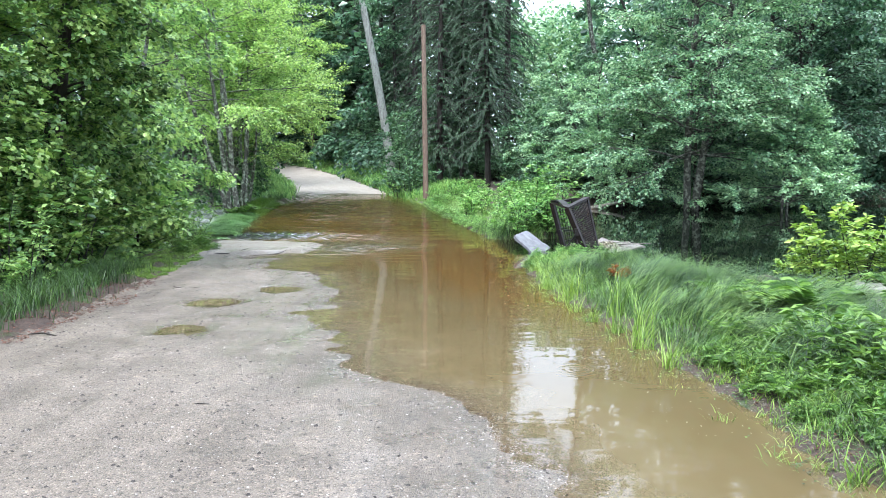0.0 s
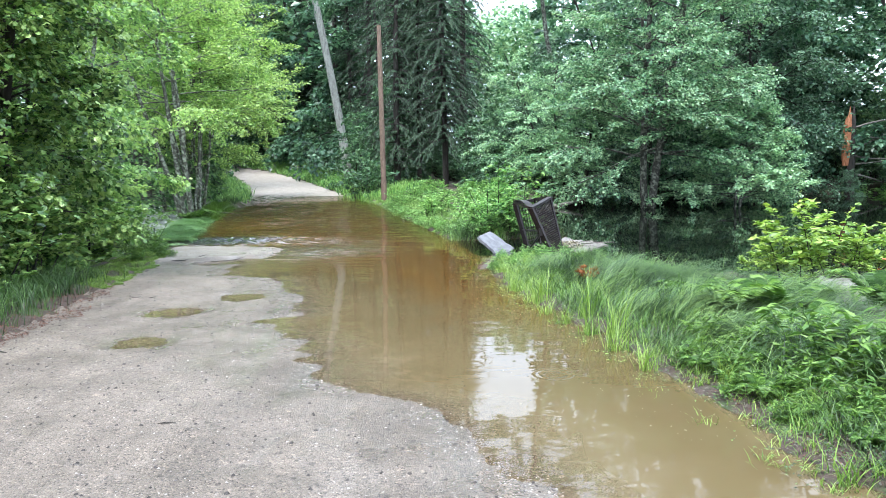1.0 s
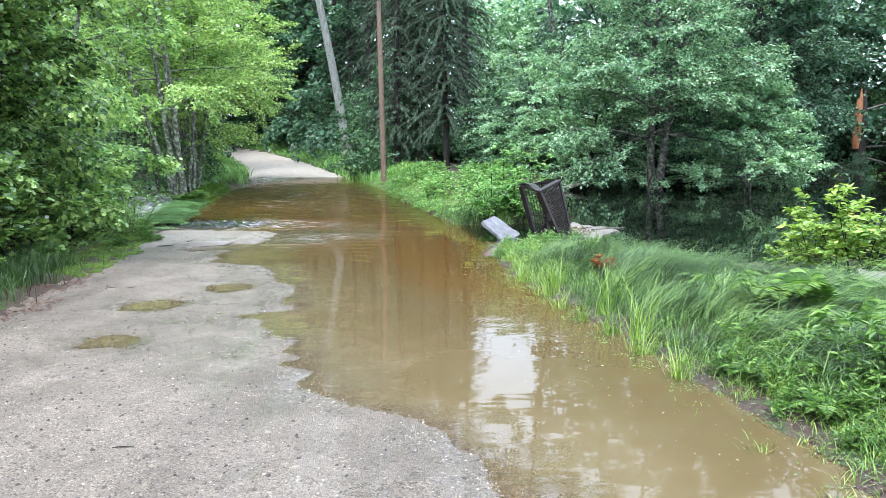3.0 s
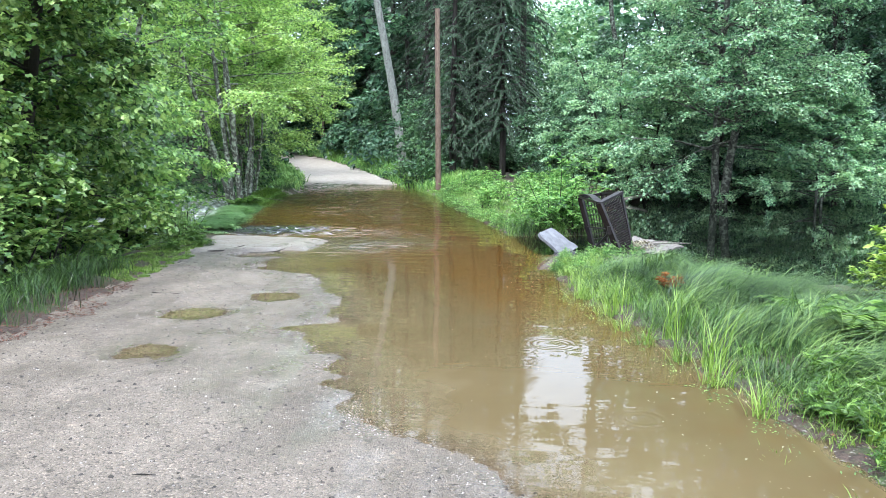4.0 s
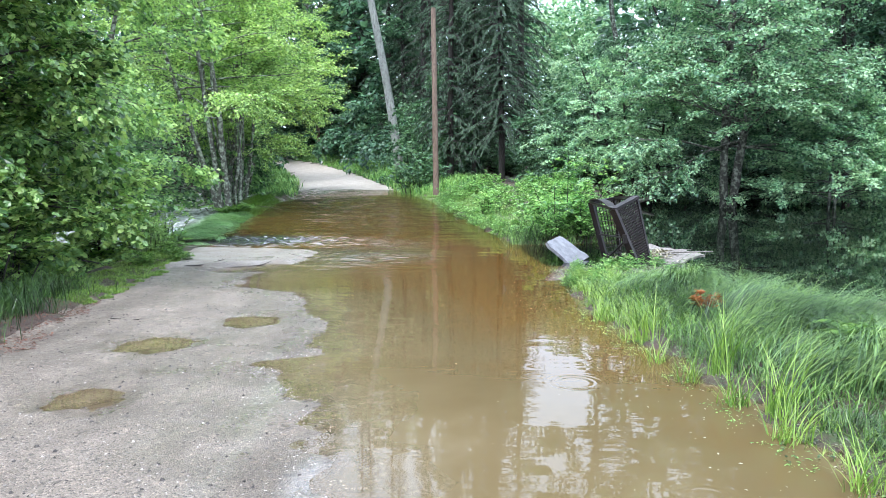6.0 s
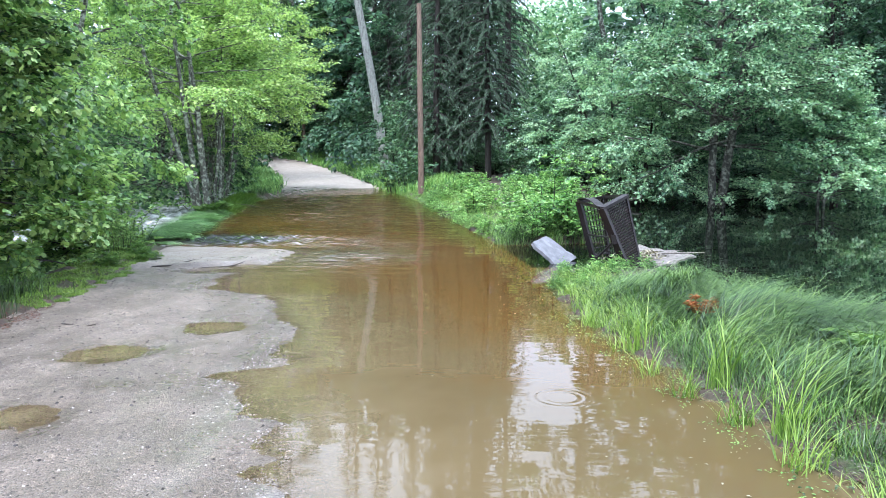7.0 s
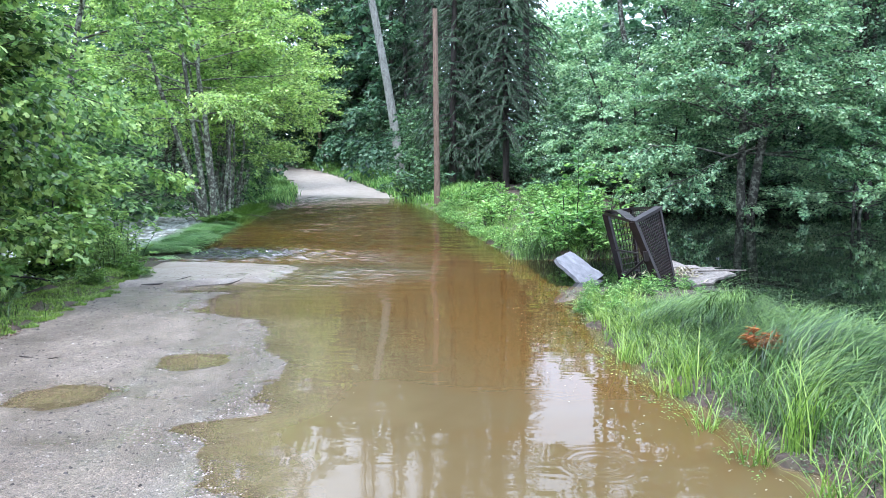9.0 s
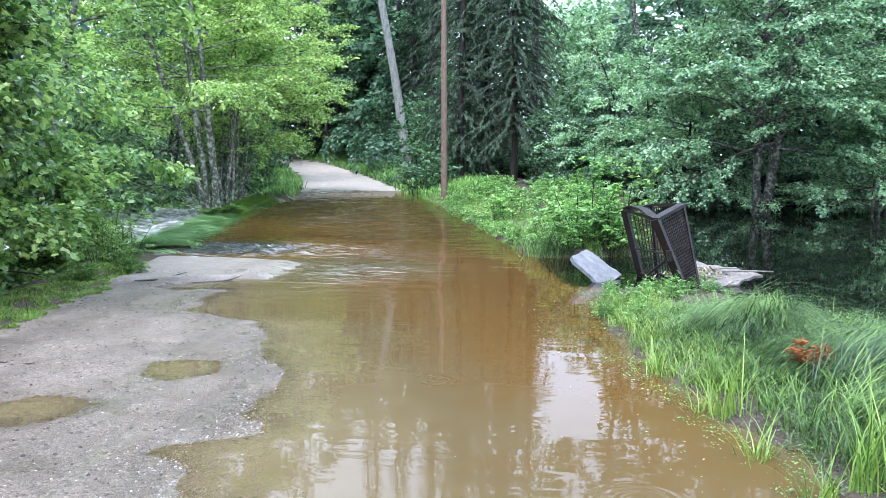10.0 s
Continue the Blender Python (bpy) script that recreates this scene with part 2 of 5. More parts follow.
    mp4.inputs["Scale"].default_value = (0.30, 1.6, 1.0)
    l.new(geo, mp4.inputs["Vector"])
    fine = noise_node(n, l, 7.5, 2, 0.5, mp4.outputs["Vector"])
    patch = ramp(n, l, noise_node(n, l, 0.9, 2, 0.5, geo), (0.35, (0.15, 0.15, 0.15)), (0.65, (1, 1, 1)))
    calm = maths(n, l, "ADD", calm, maths(n, l, "MULTIPLY", maths(n, l, "MULTIPLY", fine, patch), 0.2))
    still = n.new("ShaderNodeMapRange")
    l.new(depth, still.inputs["Value"])
    for key, value in (("From Min", 0.3), ("From Max", 0.9), ("To Min", 0.0050), ("To Max", 0.0011)):
        still.inputs[key].default_value = value
    h = maths(n, l, "ADD", maths(n, l, "MULTIPLY", calm, still.outputs["Result"]), maths(n, l, "MULTIPLY", maths(n, l, "MULTIPLY", rush, flow), 0.13))
    for cx, cy, wide in ((0.62, 7.15, 0.15), (1.0, 5.4, 0.11), (-0.4, 8.9, 0.09)):
        span = n.new("ShaderNodeVectorMath")
        span.operation = "DISTANCE"
        l.new(geo, span.inputs[0])
        span.inputs[1].default_value = (cx, cy, 0)
        off = maths(n, l, "SUBTRACT", span.outputs["Value"], wide)
        hump = maths(n, l, "POWER", 2.718, maths(n, l, "MULTIPLY", maths(n, l, "MULTIPLY", off, off), -260.0))
        ring = maths(n, l, "MULTIPLY", maths(n, l, "COSINE", maths(n, l, "MULTIPLY", off, 110.0)), hump)
        h = maths(n, l, "ADD", h, maths(n, l, "MULTIPLY", ring, 0.0006))
    b = n.new("ShaderNodeBump")
    b.inputs["Strength"].default_value, b.inputs["Distance"].default_value = 1.0, 0.55
    l.new(h, b.inputs["Height"])
    gloss = n.new("ShaderNodeBsdfGlossy")
    gloss.inputs["Roughness"].default_value = 0.015
    fres = n.new("ShaderNodeFresnel")
    fres.inputs["IOR"].default_value = 1.34
    for target in (gloss, fres, body):
        l.new(b.outputs["Normal"], target.inputs["Normal"])
    top = n.new("ShaderNodeMixShader")
    l.new(fres.outputs["Fac"], top.inputs["Fac"])
    l.new(inside.outputs["Shader"], top.inputs[1])
    l.new(gloss.outputs["BSDF"], top.inputs[2])
    l.new(top.outputs["Shader"], n["Material Output"].inputs["Surface"])
    return m


def stream_material():
    m, n, l, p = material("white_water")
    geo = position(n)
    mp = n.new("ShaderNodeMapping")
    mp.inputs["Scale"].default_value = (1.3, 0.6, 1.0)
    l.new(geo, mp.inputs["Vector"])
    f = noise_node(n, l, 3.5, 6, 0.65, mp.outputs["Vector"])
    l.new(ramp(n, l, f, (0.40, (0.07, 0.08, 0.065)), (0.52, (0.33, 0.36, 0.36)), (0.66, (0.78, 0.81, 0.83))), p.inputs["Base Color"])
    p.inputs["Roughness"].default_value = 0.3
    bumped(n, l, p, f, 0.9, 0.12)
    return m


def stone_material(name, dark, light, scale=8.0, rough=0.75):
    m, n, l, p = material(name)
    geo = position(n)
    f = noise_node(n, l, scale, 6, 0.7, geo)
    l.new(ramp(n, l, f, (0.3, dark), (0.7, light)), p.inputs["Base Color"])
    p.inputs["Roughness"].default_value = rough
    bumped(n, l, p, f, 0.5, 0.01)
    return m


def rust_material():
    m, n, l, p = material("dark_rusty_iron")
    geo = position(n)
    f = noise_node(n, l, 14.0, 6, 0.7, geo)
    l.new(ramp(n, l, f, (0.35, (0.005, 0.0036, 0.004)), (0.60, (0.016, 0.0105, 0.0115)), (0.80, (0.075, 0.05, 0.048))), p.inputs["Base Color"])
    p.inputs["Roughness"].default_value, p.inputs["Specular IOR Level"].default_value = 0.45, 0.35
    bumped(n, l, p, f, 0.4, 0.004)
    return m


def pebble_material():
    """Loose stones, each of its own tone, from dark grey to pale quartz."""
    m, n, l, p = material("mixed_pebbles")
    geo = n.new("ShaderNodeNewGeometry")
    tone = ramp(n, l, geo.outputs["Random Per Island"], (0.0, (0.05, 0.046, 0.042)), (0.35, (0.15, 0.132, 0.117)), (0.8, (0.25, 0.228, 0.205)), (1.0, (0.46, 0.44, 0.41)))
    f = noise_node(n, l, 60.0, 4, 0.7, geo.outputs["Position"])
    l.new(mixed(n, l, 0.6, tone, ramp(n, l, f, (0.3, (0.7, 0.7, 0.7)), (0.7, (1.1, 1.1, 1.1))), "MULTIPLY"), p.inputs["Base Color"])
    p.inputs["Roughness"].default_value = 0.42
    return m


GRAVEL, SOIL, WATER, STREAM = gravel_material(), soil_material(), water_material(), stream_material()
CONCRETE = stone_material("weathered_concrete", (0.10, 0.107, 0.12), (0.21, 0.22, 0.242))
PEBBLE = pebble_material()
PEBBLE_DARK = stone_material("dark_wet_stone", (0.012, 0.010, 0.009), (0.045, 0.037, 0.032), 20.0, 0.6)
ROCK = stone_material("granite", (0.13, 0.12, 0.112), (0.29, 0.27, 0.252), 10.0)
RUST = rust_material()

# ---------------------------------------------------------------- mesh tools


def mesh_from(name, verts, faces, mat, smooth=False, attrs=None):
    """One mesh from arrays; faces have all three or all four corners."""
    verts, faces = np.asarray(verts, np.float32), np.asarray(faces, np.int32)
    k = faces.shape[1]
    me = bpy.data.meshes.new(name)
    me.vertices.add(len(verts))
    me.vertices.foreach_set("co", verts.ravel())
    me.loops.add(faces.size)
    me.loops.foreach_set("vertex_index", faces.ravel())
    me.polygons.add(len(faces))
    me.polygons.foreach_set("loop_start", np.arange(0, faces.size, k, dtype=np.int32))
    me.polygons.foreach_set("use_smooth", np.full(len(faces), smooth))
    for key, values in (attrs or {}).items():
        me.attributes.new(key, "FLOAT", "POINT").data.foreach_set("value", np.asarray(values, np.float32))
    me.materials.append(mat)
    me.update(calc_edges=True)
    return me


class Soup:
    """Gathers pieces of one mesh."""

    def __init__(self):
        self.v, self.f, self.n = [], [], 0

    def add(self, v, f):
        self.v.append(np.asarray(v, float))
        self.f.append(np.asarray(f, int) + self.n)
        self.n += len(v)
        return self

    def mesh(self, name, mat, smooth=False):
        return mesh_from(name, np.concatenate(self.v), np.concatenate(self.f), mat, smooth)


def part(name, data, parent, label=""):
    ob = new(name, data)
    ob.parent = parent
    if label:
        tagged(ob, label)
    return ob


def unit(v):
    v = np.asarray(v, float)
    return v / np.maximum(np.linalg.norm(v, axis=-1, keepdims=True), 1e-9)


def tube(path, radii, k=6):
    """A round, tapered skin of quads along a line of points."""
    path, radii = np.asarray(path, float), np.asarray(radii, float)
    tan = unit(np.gradient(path, axis=0))
    ref = np.where(np.abs(tan[:, 2:3]) > 0.9, [[1.0, 0, 0]], [[0, 0, 1.0]])
    a = unit(np.cross(tan, ref))
    b = np.cross(tan, a)
    ang = np.arange(k) * 2 * np.pi / k
    ring = np.cos(ang)[None, :, None] * a[:, None] + np.sin(ang)[None, :, None] * b[:, None]
    v = (path[:, None] + radii[:, None, None] * ring).reshape(-1, 3)
    n = len(path)
    i, j = np.meshgrid(np.arange(n - 1), np.arange(k), indexing="ij")
    j2 = (j + 1) % k
    f = np.stack([i * k + j, i * k + j2, (i + 1) * k + j2, (i + 1) * k + j], -1).reshape(-1, 4)
    cap = [[(n - 1) * k + c for c in (0, 1, 2, 3)]] if k == 4 else []
    return v, np.concatenate([f, cap]) if cap else f


def strewn(p, d, nrm, size, shape_v, shape_f, width=1.0):
    """Copies of a small leaf shape at many places, as one array of corners and faces."""
    d = unit(d)
    side = unit(np.cross(d, nrm))
    up = np.cross(side, d)
    size = np.broadcast_to(np.asarray(size, float), (len(p),))[:, None, None]
    sv = np.asarray(shape_v, float)
    v = p[:, None] + size * (sv[None, :, 0:1] * width * side[:, None] + sv[None, :, 1:2] * d[:, None] + sv[None, :, 2:3] * up[:, None])
    f = np.asarray(shape_f)[None] + (np.arange(len(p)) * len(sv))[:, None, None]
    return v.reshape(-1, 3), f.reshape(-1, np.asarray(shape_f).shape[1])


LEAF_OVAL = ([(0, 0, 0), (-0.27, 0.45, 0.07), (0, 1, -0.05), (0.27, 0.45, 0.07)], [(0, 2, 1), (0, 3, 2)])
LEAF_LOBED = ([(0, 0, 0), (-0.52, 0.12, 0.03), (-0.26, 0.42, 0.07), (-0.40, 0.74, 0.0), (0, 1.0, -0.08), (0.40, 0.74, 0.0), (0.26, 0.42, 0.07), (0.52, 0.12, 0.03)],
              [(0, 2, 1), (0, 4, 2), (2, 4, 3), (0, 6, 4), (0, 7, 6), (4, 6, 5)])
LEAF_KITE = ([(0, 0, 0), (-0.42, 0.42, 0.09), (0, 1, -0.07), (0.42, 0.42, 0.09)], [(0, 2, 1), (0, 3, 2)])
LEAF_LONG = ([(0, 0, 0), (-0.14, 0.4, 0.05), (0, 1, -0.1), (0.14, 0.4, 0.05)], [(0, 2, 1), (0, 3, 2)])
NEEDLES = ([(0, 0, 0), (-0.11, 0.5, -0.03), (0, 1, -0.16), (0.11, 0.5, -0.03)], [(0, 2, 1), (0, 3, 2)])

# ---------------------------------------------------------------- lie of the land
CURVE_Y = [-12, 0, 4.5, 7, 9.5, 13, 15, 21.5, 32, 39, 46, 55, 70, 85, 110]
ROAD_LEFT = [-4.2, -3.9, -3.85, -3.85, -4.15, -4.7, -5.0, -6.5, -8.6, -9.6, -11.2, -13.9, -19.6, -28, -46]
ROAD_RIGHT = [2.2, 2.0, 1.88, 1.52, 1.0, 0.9, 0.6, -0.5, -2.3, -3.9, -5.6, -8.7, -15.0, -23, -41]
SHORE_Y = [-12, 0, 3.2, 3.9, 4.3, 4.8, 5.0, 5.2, 5.6, 6.5, 7.0, 7.3, 7.55, 7.8, 8.9, 9.5, 10.6, 11.0, 11.8, 12.9, 13.3, 13.9, 14.5, 14.9, 15.1, 38]
SHORE_X = [1.6, 1.1, 0.65, 0.42, 0.27, 0.0, -0.33, -0.66, -0.8, -1.1, -1.3, -1.47, -1.66, -1.34, -1.5, -1.75, -2.25, -3.05, -3.1, -3.05, -2.95, -2.75, -2.95, -3.6, -5.6, -10]
PUDDLES = [(-2.74, 8.06, 0.44, 0.36, 0.05), (-2.30, 8.98, 0.33, 0.26, 0.045), (-2.60, 6.62, 0.42, 0.36, 0.042)]
POND_Y = [-12, 6, 8.8, 9.6, 10.5, 12.3, 12.9, 13.0, 15.6, 16.2, 20, 26, 31, 34]
POND_X = [9, 8.5, 5.8, 4.1, 3.1, 2.6, 2.0, 0.6, 0.6, 2.6, 3.0, 3.8, 5.0, 8.0]
POND_FAR_X, POND_FAR_Y = [2, 6, 12, 20, 30, 60], [31, 33, 36, 38, 38, 36]


def smooth(a, b, x):
    t = np.clip((np.asarray(x, float) - a) / (b - a), 0, 1)
    return t * t * (3 - 2 * t)


class Waves:
    """A sum of plane waves in random directions: smooth, cheap unevenness."""

    def __init__(self, seed, size, count=10):
        r = np.random.RandomState(seed)
        ang, k = r.rand(count) * 2 * np.pi, (2 * np.pi / size) * (0.5 + 1.3 * r.rand(count))
        self.kx, self.ky, self.ph, self.count = np.cos(ang) * k, np.sin(ang) * k, r.rand(count) * 7, count

    def __call__(self, x, y):
        x, y = np.broadcast_arrays(np.asarray(x, float), np.asarray(y, float))
        return sum(np.sin(a * x + b * y + c) for a, b, c in zip(self.kx, self.ky, self.ph)) / self.count**0.5


CHOP = Waves(4, 0.38, 14)
ROUGH_S, ROUGH_M, ROUGH_L = Waves(1, 0.16, 14), Waves(2, 0.7, 10), Waves(3, 5.0, 8)


def road_left(y):
    return np.interp(y, CURVE_Y, ROAD_LEFT)


def road_right(y):
    return np.interp(y, CURVE_Y, ROAD_RIGHT)


def rise(x, y):
    """The road and the wood climb beyond the flooded dip."""
    along = y + 0.35 * (x + 7.5)
    return 1.75 * smooth(41, 78, along) + 0.012 * np.maximum(along - 70, 0)


def in_pond(x, y):
    """About how far inside the pond a place lies, in metres; negative on land."""
    near = x - np.interp(y, POND_Y, POND_X)
    far = np.interp(x, POND_FAR_X, POND_FAR_Y) - y
    front = y - np.interp(x, [3, 4.6, 7, 12, 60], [9, 10.0, 9.8, 9.0, 7.5])
    return np.minimum(np.minimum(near, far), np.where(x > 4.2, np.maximum(front, -2), 9))


def ground_z(x, y):
    x, y = np.broadcast_arrays(np.asarray(x, float), np.asarray(y, float))
    xl, xr = road_left(y), road_right(y)
    up = rise(x, y)
    # road: gravel on one side, sinking under the flood on the other
    d = np.interp(y, SHORE_Y, SHORE_X) - x + 0.05 * ROUGH_M(x, y)
    dry = np.minimum(0.03 * d, 0.022 + 0.006 * d)
    wet = np.maximum(0.07 * d, -0.04 + 0.037 * np.maximum(d, -2.2)) - 0.05 * smooth(0.0, 1.2, x - xr + 1.6) * smooth(8, 11, y)
    wet = wet - 0.07 * smooth(14.9, 15.5, y) * smooth(40, 35, y) - 0.05 * smooth(15.5, 19.5, y) * smooth(40, 35, y)
    road = np.where(d > 0, dry, wet * (0.62 + 0.38 * smooth(6, 9, y)))
    bar = smooth(13.04, 13.12, y - 0.5 * np.minimum(x + 3.1, 0) + 0.05 * ROUGH_M(x, 3)) * smooth(14.9, 14.5, y) * smooth(-2.7, -3.1, x)
    road = road + 0.045 * bar - 0.028 * (1 - bar) * smooth(12.1, 12.75, y - 0.5 * np.minimum(x + 3.1, 0)) * smooth(-4.4, -3.6, x) * (y < 14)
    road = road - 0.3 * np.exp(-(((x + 4.9) / 1.2) ** 2 + ((y - 16.8) / 1.0) ** 2)) * smooth(15.0, 15.6, y)
    blot = 1 + 0.16 * ROUGH_M(1.6 * x, 1.6 * y)
    for px, py, rx, ry, low in PUDDLES:
        road = road - low * np.exp(-(((x - px) / rx) ** 2 + ((y - py) / ry) ** 2) * blot)
    ends = smooth(38.5, 47, y + 0.75 * (x + 9.6) * -0.9)
    road = np.where(y > 30, road * (1 - ends) + ends * 0.06, road)
    calm = 0.3 + 0.7 * smooth(0.2, 1.2, np.abs(d))
    road = road + (0.0035 * ROUGH_S(x, y) + 0.003 * ROUGH_M(x, y)) * calm
    # bank on the pond's side
    dr = x - xr
    bank = -0.035 + 0.065 * smooth(0, 0.22, dr + 0.09 * ROUGH_M(1.3 * x, 1.3 * y)) + 0.10 * smooth(0.15, 1.0, dr) + 0.12 * smooth(8, 6, y) * smooth(0.8, 2.2, dr) + 0.45 * smooth(17, 33, y) * smooth(0.3, 3, dr) + (0.014 + 0.026 * smooth(0.4, 1.2, dr)) * ROUGH_M(x, y) + 0.006 * ROUGH_S(x, y)
    sill = smooth(12.4, 13.0, y) * smooth(16.0, 15.4, y)
    bank = bank * (1 - sill) + sill * -0.12
    deep = in_pond(x, y)
    bank = np.where(deep > -0.6, bank + (-1.3 - bank) * smooth(-0.6, 1.6, deep), bank)
    # bank on the stream's side
    dl = xl - x
    fringe = 0.05 + 0.03 * ROUGH_M(x, y) + 0.05 * smooth(0, 0.6, dl)
    spill = smooth(14.6, 15.4, y) * smooth(37, 30, y)
    outlet = np.exp(-(((y - 15.7) / 0.5) ** 2)) + 0.7 * np.exp(-(((y - 25.5) / 1.2) ** 2))
    fringe = fringe * (1 - spill) + spill * (0.03 - 0.09 * outlet)
    drop = smooth(0.5, 2.6, dl) * smooth(7.5, 12.5, y + 0.0 * x) * smooth(44, 33, y)
    left = fringe - 1.15 * drop * smooth(10.5, 7.5, dl) + 0.15 * smooth(8, 20, dl) * (1 + ROUGH_L(x, y))
    side = np.where(dr > 0, bank, left)
    inside = (dl <= 0) & (dr <= 0)
    z = np.where(inside, road, side)
    return z + up + np.where(inside, 0, 0.03 * ROUGH_L(x, y) * smooth(40, 60, y))


def water_z(x, y):
    """The flood's level: flat, but for the spill over the stream-side bank."""
    dl = road_left(y) - x
    lively = np.exp(-(((x + 4.3) / 1.9) ** 2 + ((y - 16.5) / 1.3) ** 2)) * smooth(14.7, 15.3, y) + 0.25 * np.exp(-(((x + 2.3) / 1.3) ** 2 + ((y - 13.7) / 1.4) ** 2))
    swell = 0.03 * lively * CHOP(x, 1.7 * y) + 0.009 * smooth(16, 20, y) * smooth(39, 33, y) * smooth(0, 1.5, road_right(y) - x) * CHOP(0.25 * x, 0.8 * y) * (dl < 0)
    return np.where(dl > 0.15, -0.5 * smooth(0.15, 2.0, dl), 0.0) + swell


def axis(*stretches):
    """Grid lines: (from, to, step) after one another."""
    out = [np.arange(a, b, s) for a, b, s in stretches]
    return np.concatenate(out + [[stretches[-1][1]]])


def sheet(xs, ys, height):
    gx, gy = np.meshgrid(xs, ys)
    v = np.stack([gx, gy, height(gx, gy)], -1).reshape(-1, 3)
    n, m = len(ys), len(xs)
    i, j = np.meshgrid(np.arange(n - 1), np.arange(m - 1), indexing="ij")
    f = np.stack([i * m + j, i * m + j + 1, (i + 1) * m + j + 1, (i + 1) * m + j], -1).reshape(-1, 4)
    return v, f


def compact(v, f, keep):
    f = f[keep]
    used, back = np.unique(f, return_inverse=True)
    return v[used], back.reshape(f.shape), used


gv, gf = sheet(axis((-420, -60, 30), (-60, -14, 1.5), (-14, -5.2, 0.25), (-5.2, 2.9, 0.06), (2.9, 10, 0.25), (10, 60, 2), (60, 420, 30)),
               axis((-300, -30, 30), (-30, 1, 1.0), (1, 15, 0.06), (15, 30, 0.2), (30, 50, 0.5), (50, 110, 1.5), (110, 600, 35)), ground_z)
mid = gv[gf].mean(1)
fray = 0.10 * ROUGH_M(mid[:, 0], mid[:, 1])
on_road = (mid[:, 0] > road_left(mid[:, 1]) + fray) & (mid[:, 0] < road_right(mid[:, 1])) & (mid[:, 1] > -12) & (mid[:, 1] < 108)
v, f, _ = compact(gv, gf, ~on_road)
tagged(new("ground", mesh_from("ground", v, f, SOIL, True)), "damp forest soil with moss and leaf litter", "ground", kind="structure")
v, f, _ = compact(gv, gf, on_road)
shore_gap = np.interp(v[:, 1], SHORE_Y, SHORE_X) - v[:, 0] + 0.25 * ROUGH_M(v[:, 0], v[:, 1])
wetness = np.maximum(smooth(0.03, -0.002, v[:, 2] - rise(v[:, 0], v[:, 1])), 0.75 * smooth(1.5, 0.1, shore_gap)) * (v[:, 1] < 45)
sandy = np.maximum(0.6 * smooth(13.0, 13.2, v[:, 1] - 0.5 * np.minimum(v[:, 0] + 3.1, 0)) * smooth(15, 14.6, v[:, 1]), 1.25 * smooth(39, 43, v[:, 1]))
muddy = smooth(0.5, 0.2, road_right(v[:, 1]) - v[:, 0] + 0.12 * ROUGH_M(v[:, 0], v[:, 1])) * (v[:, 1] < 13)
wetness = wetness * (1 - 0.8 * muddy)
tagged(new("road", mesh_from("road", v, f, GRAVEL, True, {"wet": wetness, "sand": sandy, "mud": muddy})), "wet unpaved gravel road with puddles and ruts", "road", kind="structure")
wv, wf = sheet(axis((-8, -5.5, 0.15), (-5.5, 3, 0.07), (3, 12, 0.4), (12, 90, 4)), axis((-11, 2, 0.5), (2, 14, 0.09), (14, 18, 0.05), (18, 40, 0.12), (40, 47, 0.3)), water_z)
gz = ground_z(wv[:, 0], wv[:, 1])
depth = np.clip(wv[:, 2] - gz, 0, 2)
lively = smooth(14.2, 17, wv[:, 1]) * smooth(0.6, -1.0, wv[:, 0] - road_right(wv[:, 1])) * (0.5 + 0.5 * smooth(2.2, 0.3, np.hypot((wv[:, 0] + 4.4) / 1.8, (wv[:, 1] - 16.5) / 1.3)))
lively = np.maximum(lively, 1.0 * np.exp(-(((wv[:, 0] + 2.3) / 1.4) ** 2 + ((wv[:, 1] - 13.6) / 1.4) ** 2)))
lively = np.maximum(lively, 0.75 * np.exp(-(((wv[:, 0] - 0.2) / 1.3) ** 2 + ((wv[:, 1] - 21.5) / 1.6) ** 2)))
lively = lively * (1 + 0.6 * smooth(18, 22, wv[:, 1]))
race = np.exp(-((((wv[:, 0] + 4.6) / 1.3) ** 2 + ((wv[:, 1] - 16.3) / 0.95) ** 2) ** 2))
# foam behind the bar; fainter white right of it paints sky sheen on ripples
froth_sheen = np.exp(-(((wv[:, 0] + 4.5) / 0.8) ** 2 + ((wv[:, 1] - 15.2) / 0.22) ** 2)) + 0.5 * np.exp(-(((wv[:, 0] + 1.9) / 0.9) ** 2 + ((wv[:, 1] - 13.9) / 0.7) ** 2)) + 0.35 * np.exp(-(((wv[:, 0] + 2.6) / 1.6) ** 2 + ((wv[:, 1] - 15.8) / 0.8) ** 2))
weedy = 0.85 * np.exp(-(((wv[:, 0] - 0.95 + 0.16 * (wv[:, 1] - 10.5)) / 0.5) ** 2 + ((wv[:, 1] - 11.0) / 1.5) ** 2))
keep = (depth[wf] > 0.0).any(1)
v, f, used = compact(wv, wf, keep)
tagged(new("water", mesh_from("water", v, f, WATER, True, {"depth": depth[used], "flow": lively[used], "weed": weedy[used], "race": race[used], "foam_sheen": np.minimum(froth_sheen[used], 1)})), "brown flood water over the road and dark pond", "water", kind="structure")
sv, sf = sheet(axis((-40, -11, 0.6), (-11, -5.2, 0.12)), axis((5, 40, 0.14)), lambda x, y: -0.62 + 0.56 * smooth(13, 18.5, y) + 0.045 * ROUGH_M(x, y))
near_drop = (sv[sf].mean(1)[:, 0] < road_left(sv[sf].mean(1)[:, 1]) - 1.25 + 0.5 * smooth(17, 19, sv[sf].mean(1)[:, 1]))
v, f, _ = compact(sv, sf, near_drop)
